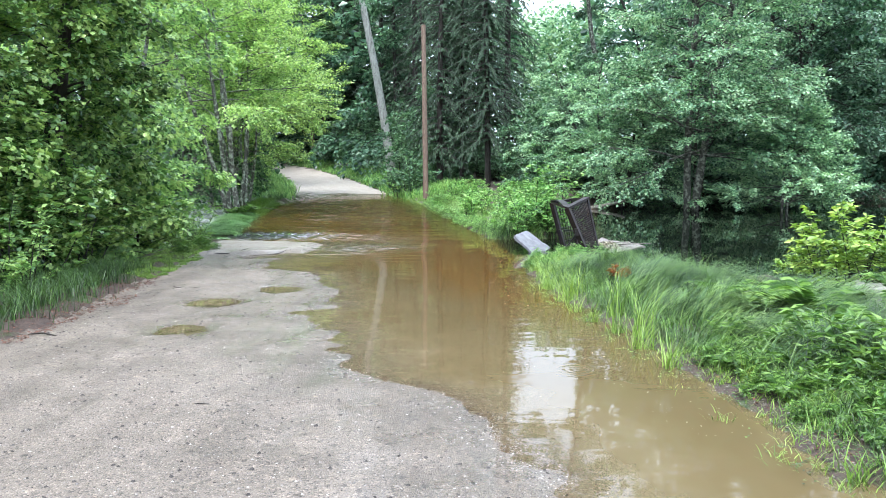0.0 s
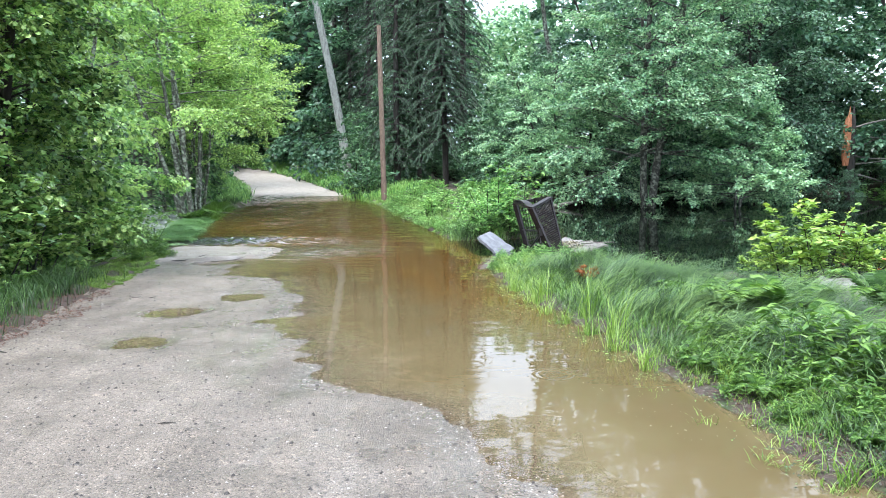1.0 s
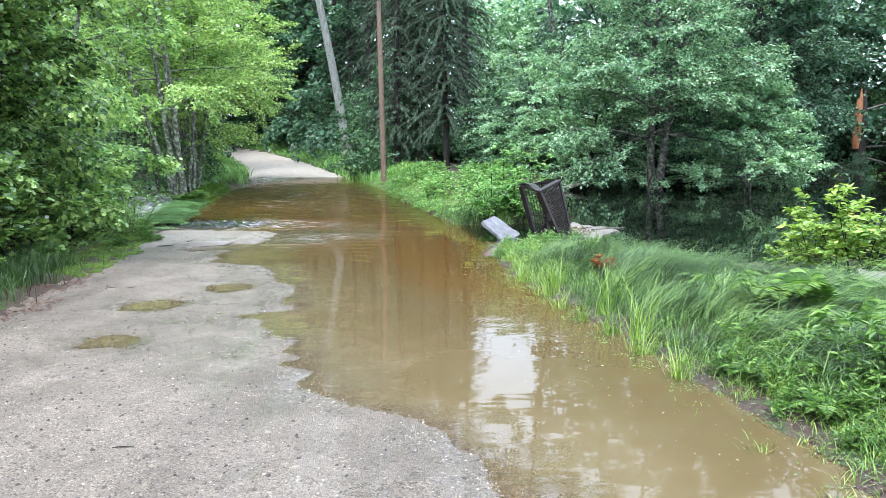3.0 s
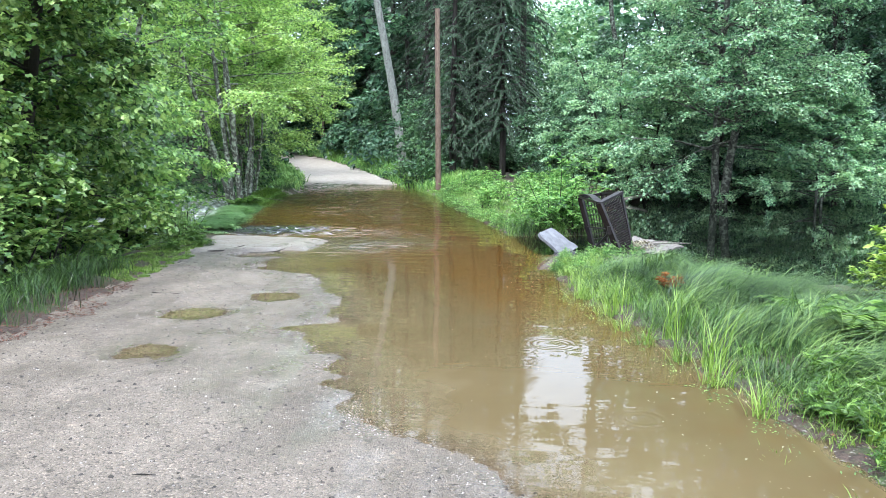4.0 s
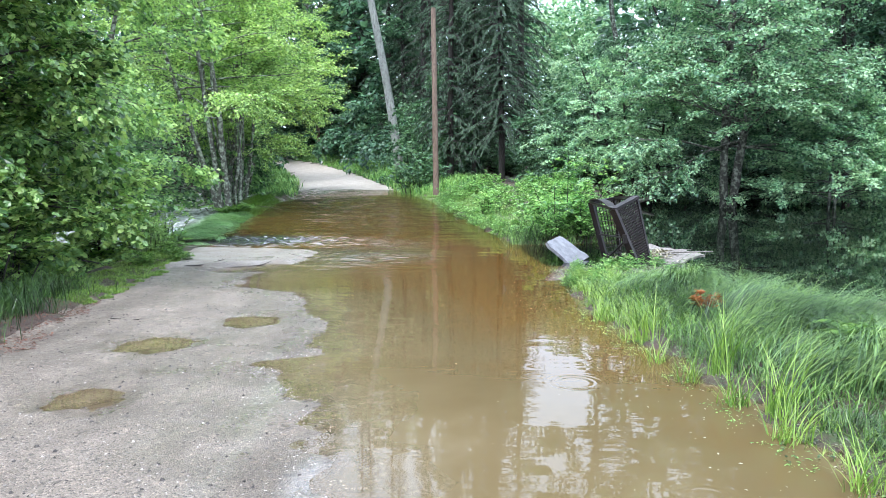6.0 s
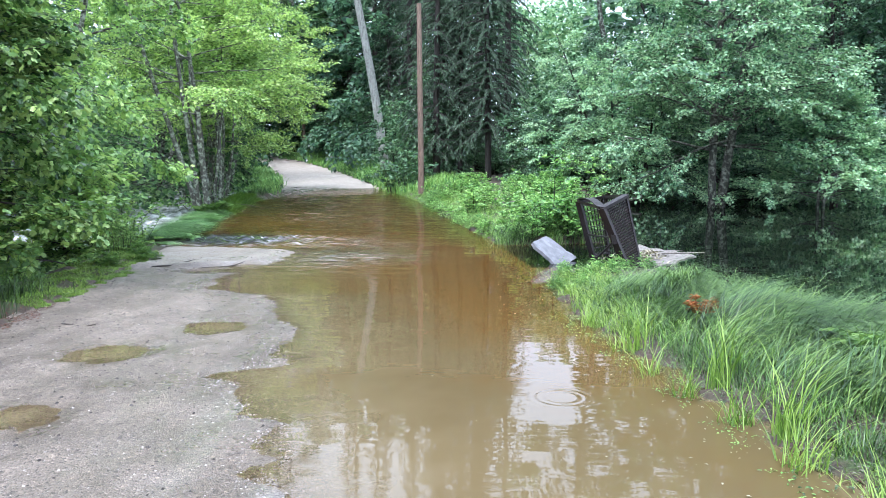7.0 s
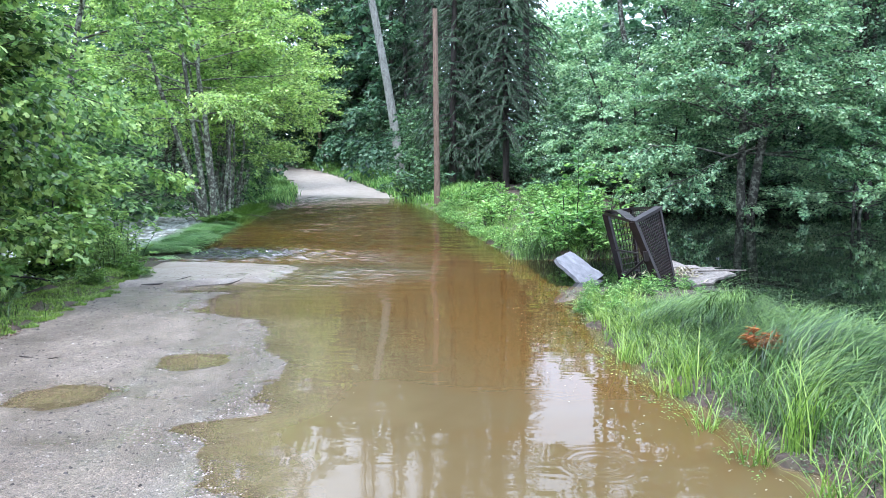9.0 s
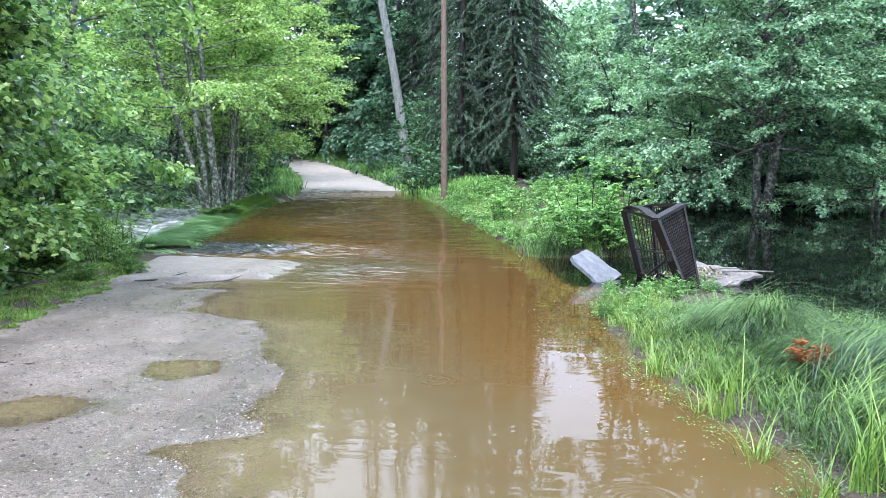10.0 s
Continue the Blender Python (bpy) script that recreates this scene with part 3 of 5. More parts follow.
tagged(new("stream_water", mesh_from("stream_water", v, f, STREAM, True)), "fast white water of the swollen stream", "stream", kind="structure")

# ---------------------------------------------------------------- plants


def wander(rng, start, direction, length, steps, bend=0.12, droop=0.0):
    """A crooked line of points."""
    d, p, out = unit(direction), np.array(start, float), [np.array(start, float)]
    for i in range(steps):
        d = unit(d + rng.normal(0, bend, 3) + np.array([0, 0, -droop * (i + 1) / steps]))
        p = p + d * length / steps
        out.append(p.copy())
    return np.array(out)


def broadleaf(seed, height, radius, base, spread, leaves, leaf, shape, leaf_mat, bark, stems=1, lean=(0, 0), limbs=26, flat=0.35, splay=1.0, tilt=0.38, scatter=0.45, bend=0.06):
    """A leafy tree: stems, limbs in tiers, flat sprays of twigs, and single leaves. base: crown's foot, spread: its half width."""
    rng = np.random.RandomState(seed)
    wood = Soup()
    twigs = []
    for s in range(stems):
        az = rng.rand() * 6.28
        out = 0.0 if stems == 1 else (0.16 + 0.1 * rng.rand()) * splay
        d = np.array([np.cos(az) * out + lean[0], np.sin(az) * out + lean[1], 1.0])
        foot = np.array([np.cos(az), np.sin(az), 0]) * (0 if stems == 1 else radius * 1.4) + np.array([0, 0, -0.3])
        h = height * (1 if s == 0 else 0.75 + 0.25 * rng.rand())
        line = wander(rng, foot, d, h, 12, bend)
        r = radius * (1 if stems == 1 else 0.75) * (1 - 0.85 * np.linspace(0, 1, 13) ** 0.9)
        r[0] *= 1.35
        wood.add(*tube(line, r * (1 + 0.06 * rng.randn(13)), 9))
        count = max(5, limbs // stems)
        for i in range(count):
            u = base + (0.97 - base) * (i + 0.6 * rng.rand()) / count
            k = u * 12
            p = line[int(k)] + (line[min(int(k) + 1, 12)] - line[int(k)]) * (k % 1)
            a = i * 2.4 + rng.normal(0, 0.35) + s
            rel = (u - base) / (1 - base)
            ln = spread * (0.55 + 0.45 * np.sin(np.pi * min(1, 0.25 + 0.75 * rel) ** 0.8)) * (1.05 - 0.62 * rel) * (0.8 + 0.4 * rng.rand())
            el = 0.15 + 0.7 * rel + rng.normal(0, 0.12)
            limb = wander(rng, p, (np.cos(a) * np.cos(el), np.sin(a) * np.cos(el), np.sin(el)), ln, 7, 0.10, flat * 0.45)
            lr = max(0.010, radius * 0.23 * (1 - 0.5 * rel))
            wood.add(*tube(limb, lr * (1 - 0.86 * np.linspace(0, 1, 8)), 5))
            for j in range(int(5 + ln * 2.2)):
                w = 0.18 + 0.82 * rng.rand() ** 0.8
                q = w * 7
                qp = limb[int(min(q, 6))] + (limb[int(min(q, 6)) + 1] - limb[int(min(q, 6))]) * (q - int(min(q, 6)))
                along = unit(limb[min(int(q) + 1, 7)] - limb[min(int(q), 6)])
                side = unit(np.cross(along, (0, 0, 1))) * (1 if j % 2 else -1)
                tl = (0.25 + 0.42 * (1 - w)) * ln * (0.5 + 0.7 * rng.rand()) + 0.25
                tw = wander(rng, qp, along * 0.75 + side * (0.35 + 0.6 * rng.rand()) + np.array([0, 0, rng.normal(0.05, 0.18)]), tl, 4, 0.13, flat * 0.5)
                wood.add(*tube(tw[::2], np.linspace(lr * 0.22 + 0.003, 0.003, 3), 3))
                twigs.append(tw)
    tw = np.array(twigs)
    lens = np.linalg.norm(tw[:, -1] - tw[:, 0], axis=1) + 0.2
    pick = rng.choice(len(tw), leaves, p=lens / lens.sum())
    u = rng.rand(leaves) ** 0.7 * 3.999
    i = u.astype(int)
    p = tw[pick, i] + (tw[pick, i + 1] - tw[pick, i]) * (u - i)[:, None]
    d0 = unit(tw[pick, i + 1] - tw[pick, i])
    d = unit(d0 * 0.7 + np.stack([rng.normal(0, 0.7, leaves), rng.normal(0, 0.7, leaves), rng.normal(-0.25, 0.3, leaves)], -1))
    p = p + d * leaf * 0.35 + rng.normal(0, leaf * scatter, (leaves, 3)) * [1, 1, 0.55]
    nrm = unit(np.stack([rng.normal(0, tilt, leaves), rng.normal(0, tilt, leaves), np.ones(leaves)], -1))
    lv, lf = strewn(p, d, nrm, leaf * (0.65 + 0.6 * rng.rand(leaves)), *shape)
    return wood.mesh("trunk", bark, True), mesh_from("crown", lv, lf, leaf_mat)


def spruce(seed, height, radius, spread, base=0.05, density=1.0, fine=1.0, whorl=4):
    """A spruce: whorls of drooping boughs hung with needle sprays."""
    rng = np.random.RandomState(seed)
    wood = Soup()
    line = wander(rng, (0, 0, -0.3), (0, 0, 1), height, 12, 0.012)
    wood.add(*tube(line, radius * (1 - 0.93 * np.linspace(0, 1, 13)), 8))
    ps, ds, ss = [], [], []
    z = base * height
    while z < height * 0.985:
        rel = z / height
        for b in range(rng.randint(whorl, whorl + 3)):
            a = rng.rand() * 6.28
            ln = (spread * (1.03 - rel) ** 0.85 * (0.65 + 0.5 * rng.rand()) + 0.15) * (0.5 if whorl > 6 and b % 2 else 1)
            c = np.array([np.cos(a), np.sin(a), 0])
            bough = wander(rng, (line[int(rel * 12)][0], line[int(rel * 12)][1], z), c + np.array([0, 0, 0.25 * rel - 0.12]), ln, 6, 0.06, 0.30)
            wood.add(*tube(bough[::2], np.linspace(0.022 + 0.006 * ln, 0.004, 4), 3))
            n = int((12 + 23 * ln) * density)
            u = 0.02 + 0.98 * rng.rand(n)
            q = u * 5.999
            k = q.astype(int)
            pos = bough[k] + (bough[k + 1] - bough[k]) * (q - k)[:, None]
            al = unit(bough[k + 1] - bough[k])
            sd = np.cross(al, (0, 0, 1)) * np.where(rng.rand(n) < 0.5, 1, -1)[:, None]
            ps.append(pos)
            ds.append(al * 0.6 + sd * rng.rand(n)[:, None] * 1.1 + np.stack([np.zeros(n), np.zeros(n), -0.15 - 0.55 * rng.rand(n)], -1))
            ss.append((0.16 + 0.19 * rng.rand(n)) * (1.1 - 0.4 * u) * (0.6 + 0.25 * min(ln, 2)) * fine)
        z += 0.30 + 0.12 * rng.rand()
    p, d, s = np.concatenate(ps), np.concatenate(ds), np.concatenate(ss)
    nrm = unit(np.stack([rng.normal(0, 0.5, len(p)), rng.normal(0, 0.5, len(p)), np.ones(len(p))], -1))
    lv, lf = strewn(p, d, nrm, s, *NEEDLES)
    return wood.mesh("trunk", BARK_DARK, True), mesh_from("crown", lv, lf, LEAF_SPRUCE)


def planted(name, meshes, place, turn=0.0, size=1.0, label="", category="tree", group="", names=("trunk", "crown"), sink=0.0):
    x, y = place
    ob = new(name)
    z = float(ground_z(x, y)) - sink
    ob.matrix_basis = Matrix.LocRotScale((x, y, z), Euler((0, 0, turn)), (size,) * 3)
    for nm, me in zip(names, meshes):
        part(nm, me, ob)
    return tagged(ob, label, category, group)


def again(ob, place, turn, size, sink=0.0):
    x, y = place
    c = copy_thing(ob, Matrix.Identity(4))
    c.matrix_basis = Matrix.LocRotScale((x, y, float(ground_z(x, y)) - sink), Euler((0, 0, turn)), (size,) * 3)
    return c


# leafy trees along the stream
planted("maple_tree", broadleaf(11, 8.5, 0.10, 0.2, 1.45, 30000, 0.082, LEAF_LOBED, LEAF_NEAR_SHADE, BARK_DARK, 1, (0.0, 0.03), 60, 0.35, 1.0, 0.65, 1.2), (-6.15, 10.6),
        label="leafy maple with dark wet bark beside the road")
planted("maple_tree", broadleaf(18, 6.4, 0.07, 0.12, 1.2, 20000, 0.08, LEAF_LOBED, LEAF_NEAR_SHADE, BARK_DARK, 2, (0.0, 0.0), 52, 0.35, 1.0, 0.65, 1.2), (-6.1, 9.4),
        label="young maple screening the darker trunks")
forked = planted("maple_tree", broadleaf(12, 9.5, 0.13, 0.3, 1.9, 22000, 0.09, LEAF_LOBED, LEAF_MAPLE, BARK_GREY, 2, (0.0, 0.0), 44, 0.35, 1.0, 0.6, 1.0), (-7.6, 15.0),
        label="maple with forked dark trunk at the stream")
# unseen copy left of the road's start, added to shade the near leaves
again(forked, (-8.0, 4.4), 2.1, 0.9)
planted("maple_tree", broadleaf(13, 7.5, 0.11, 0.2, 1.55, 17000, 0.085, LEAF_LOBED, LEAF_MAPLE, BARK_DARK, 2, (0.0, 0.0), 44, 0.35, 1.0, 0.6, 1.0), (-6.7, 11.6),
        label="dark-stemmed maple leafy down to the ground")
planted("young_maple_tree", broadleaf(17, 2.5, 0.045, 0.22, 0.9, 7000, 0.08, LEAF_LOBED, LEAF_BRIGHT, BARK_DARK, 2, (0.0, 0.0), 26, 0.3), (-6.45, 14.3),
        label="low young maple with bright layered leaves")
young = broadleaf(14, 13.5, 0.14, 0.33, 3.7, 40000, 0.105, LEAF_KITE, LEAF_BRIGHT, BARK_LICHEN, 4, (-0.13, 0.02), 52, 0.15, 0.55, 0.55, 0.8)
hang = planted("maple_tree", young, (-7.55, 23.6), 0.0, 0.85, "bright green maple with grey lichened stems over the road", group="maples by the road")
again(hang, (-10.4, 30.5), 2.2, 0.95)
again(hang, (-12.2, 38.5), 4.1, 1.1)
stem = planted("slender_maple_tree", broadleaf(15, 8.5, 0.08, 0.5, 1.5, 5000, 0.13, LEAF_KITE, LEAF_BRIGHT, BARK_LICHEN, 3, (-0.10, 0.0), 24, 0.1), (-8.3, 26.2), 0.0, 1.0,
               "slender tree with lichened leaning stems beside the road", group="slender stems by the road")
for q, a, s in (((-9.0, 28.6), 1.0, 1.0), ((-9.9, 31.6), 3.0, 0.9), ((-11.1, 34.8), 2.0, 0.9), ((-11.9, 37.5), 0.5, 1.0)):
    again(stem, q, a, s)
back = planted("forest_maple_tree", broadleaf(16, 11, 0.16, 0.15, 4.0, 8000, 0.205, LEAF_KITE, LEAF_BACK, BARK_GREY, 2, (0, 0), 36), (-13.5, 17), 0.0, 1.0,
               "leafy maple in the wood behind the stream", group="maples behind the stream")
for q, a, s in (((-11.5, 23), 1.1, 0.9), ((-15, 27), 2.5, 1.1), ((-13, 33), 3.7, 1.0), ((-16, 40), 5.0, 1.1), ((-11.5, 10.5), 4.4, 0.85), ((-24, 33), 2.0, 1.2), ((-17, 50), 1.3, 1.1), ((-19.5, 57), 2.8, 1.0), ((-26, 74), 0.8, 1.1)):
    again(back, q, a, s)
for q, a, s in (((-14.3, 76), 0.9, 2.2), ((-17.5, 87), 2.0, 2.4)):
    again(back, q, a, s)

# trees at the pond
planted("pond_maple_tree", broadleaf(29, 18.5, 0.22, 0.19, 3.5, 78000, 0.104, LEAF_KITE, LEAF_POND, BARK_MOSSY, 2, (-0.03, -0.02), 126, 0.20, 0.22, 0.55, 0.8, 0.035), (7.9, 27.8),
        label="large maple with mossy stems standing in the pond")
planted("pond_maple_tree", broadleaf(22, 5.7, 0.10, 0.34, 2.2, 34000, 0.10, LEAF_KITE, LEAF_SIDE_LIT, BARK_MOSSY, 2, (0.04, -0.06), 56, 0.14, 0.5, 0.42, 0.6, 0.04), (10.9, 26.6),
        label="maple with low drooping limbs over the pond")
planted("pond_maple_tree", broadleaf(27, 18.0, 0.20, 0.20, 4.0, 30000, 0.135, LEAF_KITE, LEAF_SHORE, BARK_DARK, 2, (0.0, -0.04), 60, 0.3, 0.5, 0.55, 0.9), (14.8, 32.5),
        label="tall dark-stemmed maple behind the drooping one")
planted("pond_maple_tree", broadleaf(23, 8.0, 0.11, 0.26, 2.8, 46000, 0.09, LEAF_KITE, LEAF_SIDE_LIT, BARK_DARK, 4, (0.02, -0.04), 68, 0.36, 0.8, 0.55, 0.6), (5.9, 30.6),
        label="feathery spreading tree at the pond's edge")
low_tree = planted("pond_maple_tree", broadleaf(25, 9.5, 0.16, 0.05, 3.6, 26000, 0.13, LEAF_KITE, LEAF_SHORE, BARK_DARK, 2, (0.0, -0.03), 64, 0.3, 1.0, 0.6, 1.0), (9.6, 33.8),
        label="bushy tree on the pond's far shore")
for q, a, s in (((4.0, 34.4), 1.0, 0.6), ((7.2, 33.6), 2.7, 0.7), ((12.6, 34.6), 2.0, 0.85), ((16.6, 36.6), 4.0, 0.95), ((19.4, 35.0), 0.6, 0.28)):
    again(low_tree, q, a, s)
# small copies whose lighter leaf colour stands for haze behind the snapped trunk
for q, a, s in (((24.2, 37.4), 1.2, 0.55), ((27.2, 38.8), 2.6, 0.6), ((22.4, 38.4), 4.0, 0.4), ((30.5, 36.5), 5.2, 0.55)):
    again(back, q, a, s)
wood = planted("forest_tree", broadleaf(24, 19.5, 0.22, 0.06, 4.2, 12500, 0.27, LEAF_KITE, LEAF_FOREST, BARK_DARK, 2, (0, 0), 36), (13, 37.5), 0.0, 1.0,
               "dark leafy forest tree on the far shore", group="trees on the far shore")
for q, a, s in (((18.5, 42.5), 1.0, 0.95), ((24, 45), 3.6, 1.1), ((29, 43), 0.7, 1.1), ((30.5, 37.5), 5.1, 1.0), ((9.5, 38.5), 2.1, 0.85), ((21, 41), 3.3, 1.0), ((26, 38.5), 4.4, 0.95), ((4.6, 39.5), 0.6, 0.36), ((-20.2, 47), 1.7, 1.25), ((-21, 63), 4.6, 1.3), ((-15.5, 88), 0.2, 1.45), ((-7.8, 62), 1.1, 1.35), ((-10.5, 70), 2.3, 1.4), ((-13.2, 77), 3.4, 1.5), ((-19, 93), 2.6, 1.5), ((-24, 101), 3.9, 1.5), ((16, 44), 2.9, 1.1), ((34, 46), 0.9, 1.15), ((23, 49), 2.2, 1.1), ((38, 41), 4.9, 1.1)):
    again(wood, q, a, s)

planted("young_ash_tree", broadleaf(26, 6.2, 0.10, 0.10, 1.9, 14000, 0.13, LEAF_KITE, LEAF_POND, BARK_GREY, 2, (0.0, 0.0), 50, 0.2, 0.6, 0.6, 1.0), (4.0, 38.5),
        label="slender young tree with an airy light crown")
planted("tall_ash_tree", broadleaf(28, 24, 0.17, 0.50, 3.2, 15000, 0.19, LEAF_KITE, LEAF_POND, BARK_GREY, 1, (-0.07, 0.0), 48, 0.2, 1.0, 0.5, 0.8), (7.4, 39.5),
        label="tall slender tree with an airy high crown")
# spruces behind the pole
dark = planted("spruce_tree", spruce(31, 28, 0.16, 2.9, 0.09, 2.3, 0.62, 11), (0.8, 38.0), 0.0, 1.0, "tall dark spruce with hanging boughs", group="spruces behind the road")
thin = planted("spruce_tree", spruce(32, 25, 0.19, 2.4, 0.06, 0.8), (-1.8, 41.0), 0.0, 1.0, "slim dark spruce in the wood", group="spruces behind the road")
for q, a, s in (((-0.6, 42.0), 2.0, 0.9), ((-1.6, 46.5), 1.0, 1.0)):
    again(dark, q, a, s)
far = planted("spruce_tree", spruce(34, 24, 0.24, 2.6, 0.05, 0.5), (-13.5, 80), 1.4, 1.45, "dark spruce at the bend of the road", group="spruces behind the road")
for q, a, s in (((-8.2, 66), 0.3, 1.25), ((0.5, 50), 5.0, 1.25), ((2.4, 55), 0.7, 1.25), ((-2.2, 58), 3.7, 1.3), ((-4.6, 58), 2.5, 1.25), ((-21, 92), 0.4, 1.0), ((-28, 96), 2.4, 1.1), ((-11.5, 73), 2.5, 1.4), ((-34, 99), 1.2, 1.1), ((-25, 90), 0.9, 1.1), ((-19.5, 95), 0.1, 1.2), ((-22.5, 104), 2.2, 1.3), ((-16.8, 97), 1.6, 1.2), ((-26, 108), 2.7, 1.3)):
    again(far, q, a, s)
for q, a, s in (((-3.4, 53.5), 2.0, 1.0), ((-6.4, 62), 1.0, 1.1), ((-24, 62), 0.9, 1.0), ((-20.5, 66), 0.2, 0.9)):
    again(thin, q, a, s)

# pale leaning birch
rise_u = np.linspace(0, 1, 13)
birch_line = np.stack([-0.155 * 14 * rise_u + 0.10 * np.sin(4.5 * rise_u), 0.1 * np.sin(4 * rise_u), 14 * rise_u - 0.3], -1)
b = Soup().add(*tube(birch_line, 0.31 * (1 - 0.35 * np.linspace(0, 1, 13)), 10))
planted("birch_tree", (b.mesh("trunk", BARK_PALE, True), broadleaf(33, 25, 0.1, 0.56, 3.6, 7000, 0.2, LEAF_OVAL, LEAF_FOREST, BARK_PALE, 1, (-0.155, 0), 44)[1]), (-5.47, 50.5),
        label="pale birch trunk leaning above the undergrowth")


def clump(seed, width, height, leaves, leaf, shape, mat, stems=14, bark=None, upright=0.7):
    """A bush: many thin stems from one foot, with leaves along their upper parts."""
    rng = np.random.RandomState(seed)
    wood, twigs = Soup(), []
    for s in range(stems):
        a, out = rng.rand() * 6.28, rng.rand() ** 0.6 * width
        foot = np.array([np.cos(a), np.sin(a), 0]) * out * 0.55 + np.array([0, 0, -0.08])
        h = height * (0.55 + 0.5 * rng.rand()) * (1 - 0.35 * (out / width) ** 2)
        st = wander(rng, foot, (np.cos(a) * out / width * (1 - upright), np.sin(a) * out / width * (1 - upright), 1), h, 6, 0.10, 0.05)
        wood.add(*tube(st[::2], np.linspace(0.004 + 0.006 * height, 0.002, 4), 3))
        for j in range(6):
            k = 1 + int(rng.rand() * 5)
            az = rng.rand() * 6.28
            tw = wander(rng, st[k], (np.cos(az), np.sin(az), 0.55), height * (0.14 + 0.16 * rng.rand()), 3, 0.12, 0.1)
            wood.add(*tube(tw[::3], np.linspace(0.004, 0.0015, 2), 3))
            twigs.append(tw)
        twigs.append(st[3:])
    tw = np.array([t[:4] for t in twigs])
    pick = rng.randint(0, len(tw), leaves)
    u = rng.rand(leaves) ** 0.6 * 2.999
    i = u.astype(int)
    p = tw[pick, i] + (tw[pick, i + 1] - tw[pick, i]) * (u - i)[:, None]
    az = rng.rand(leaves) * 6.28
    d = np.stack([np.cos(az), np.sin(az), rng.normal(0.15, 0.35, leaves)], -1)
    nrm = unit(np.stack([rng.normal(0, 0.4, leaves), rng.normal(0, 0.4, leaves), np.ones(leaves)], -1))
    lv, lf = strewn(p, d, nrm, leaf * (0.6 + 0.6 * rng.rand(leaves)), *shape)
    return wood.mesh("stem", bark or BARK_DARK, True), mesh_from("foliage", lv, lf, mat)


SF = ("stem", "foliage")
sap = planted("sapling", broadleaf(45, 6.0, 0.06, 0.06, 2.0, 4300, 0.195, LEAF_KITE, LEAF_UNDER, BARK_DARK, 2, (0, 0), 34, 0.3), (-2.4, 43.5), 0, 1, "leafy sapling at the dark forest edge", "sapling", "saplings at the forest edge")
for q, a, s in (((-3.0, 49.2), 1, 0.8), ((-4.6, 48.2), 2.6, 0.85), ((-1.8, 46.5), 2, 0.8), ((-4.2, 54.0), 2, 0.9), ((-5.6, 58), 3, 1.0), ((-7.0, 61), 0.5, 0.9), ((-9.2, 66), 2.5, 1.1), ((-12.0, 71), 3.5, 1.0), ((-27.5, 99), 0.5, 2.4), ((-33, 103), 1.5, 2.5), ((-23, 97), 2.5, 2.4), ((-38, 106), 0.9, 2.5), ((-12.5, 78), 1.9, 2.2), ((2.9, 35.6), 0.3, 0.7), ((3.8, 36.5), 1.3, 0.9)):
    again(sap, q, a, s)
bush = planted("shrub", clump(41, 1.0, 1.35, 2300, 0.1, LEAF_OVAL, LEAF_SHRUB, 16), (4.75, 8.8), 0, 1.05, "yellow-green leafy shrub on the pond bank", "shrub", "yellow-green shrubs", SF)
for q, a, s in (((4.35, 9.0), 1, 0.6), ((5.5, 8.4), 2, 0.9), ((5.1, 7.9), 4, 0.6)):
    again(bush, q, a, s)
low = planted("shrub", clump(42, 0.75, 1.0, 1500, 0.09, LEAF_OVAL, LEAF_GREY, 12), (1.9, 17.2), 0, 1, "pale green bushy herbs on the flooded verge", "shrub", "pale bushes on the verge", SF)
r = np.random.RandomState(7)
for q, a, s in (((0.75, 16.2), 0.9, 0.45), ((1.25, 16.1), 1.9, 0.6), ((1.8, 16.2), 2.9, 0.7), ((0.35, 17.4), 3.9, 0.5), ((0.1, 18.8), 4.9, 0.5), ((-0.2, 20.2), 5.9, 0.5), ((-0.5, 22.2), 0.2, 0.55), ((-0.9, 24.6), 1.2, 0.55), ((-1.3, 27.0), 2.2, 0.6), ((-1.5, 29.6), 3.2, 0.6), ((-9.8, 28.2), 0.3, 1.7), ((-10.9, 27), 1.3, 1.9), ((-11.5, 29.5), 2.3, 2.0), ((-9.6, 25.8), 4.2, 1.2), ((-10.6, 24.2), 5.1, 1.5)):
    again(low, q, a, s)
for i in range(38):
    y = 16.2 + 15 * r.rand()
    x = road_right(y) + 0.55 + r.rand() * (np.interp(y, POND_Y, POND_X) - road_right(y) - 0.7)
    again(low, (x, y), r.rand() * 6.28, 0.6 + 0.5 * r.rand() ** 2)
for q, a, z in (((21.9, 36.9), 0.7, 2.0), ((23.3, 36.7), 2.1, 2.5), ((24.8, 36.5), 3.9, 2.2), ((26.4, 36.6), 5.0, 2.4)):
    again(low, q, a, z)
wall = planted("shrub", clump(43, 1.6, 2.6, 1200, 0.25, LEAF_OVAL, LEAF_UNDER, 22), (-3.2, 38.5), 0, 1, "dark green undergrowth bush at the forest edge", "shrub", "forest undergrowth", SF)
for i in range(48):
    if i < 28:
        y = 38 + 40 * r.rand()
        x = road_right(y) + 5.2 + 8 * r.rand() ** 1.5
    else:
        x = 4 + 36 * r.rand()
        y = np.interp(x, POND_FAR_X, POND_FAR_Y) + 0.3 + 3 * r.rand()
    again(wall, (x, y), r.rand() * 6.28, 0.8 + 0.7 * r.rand())
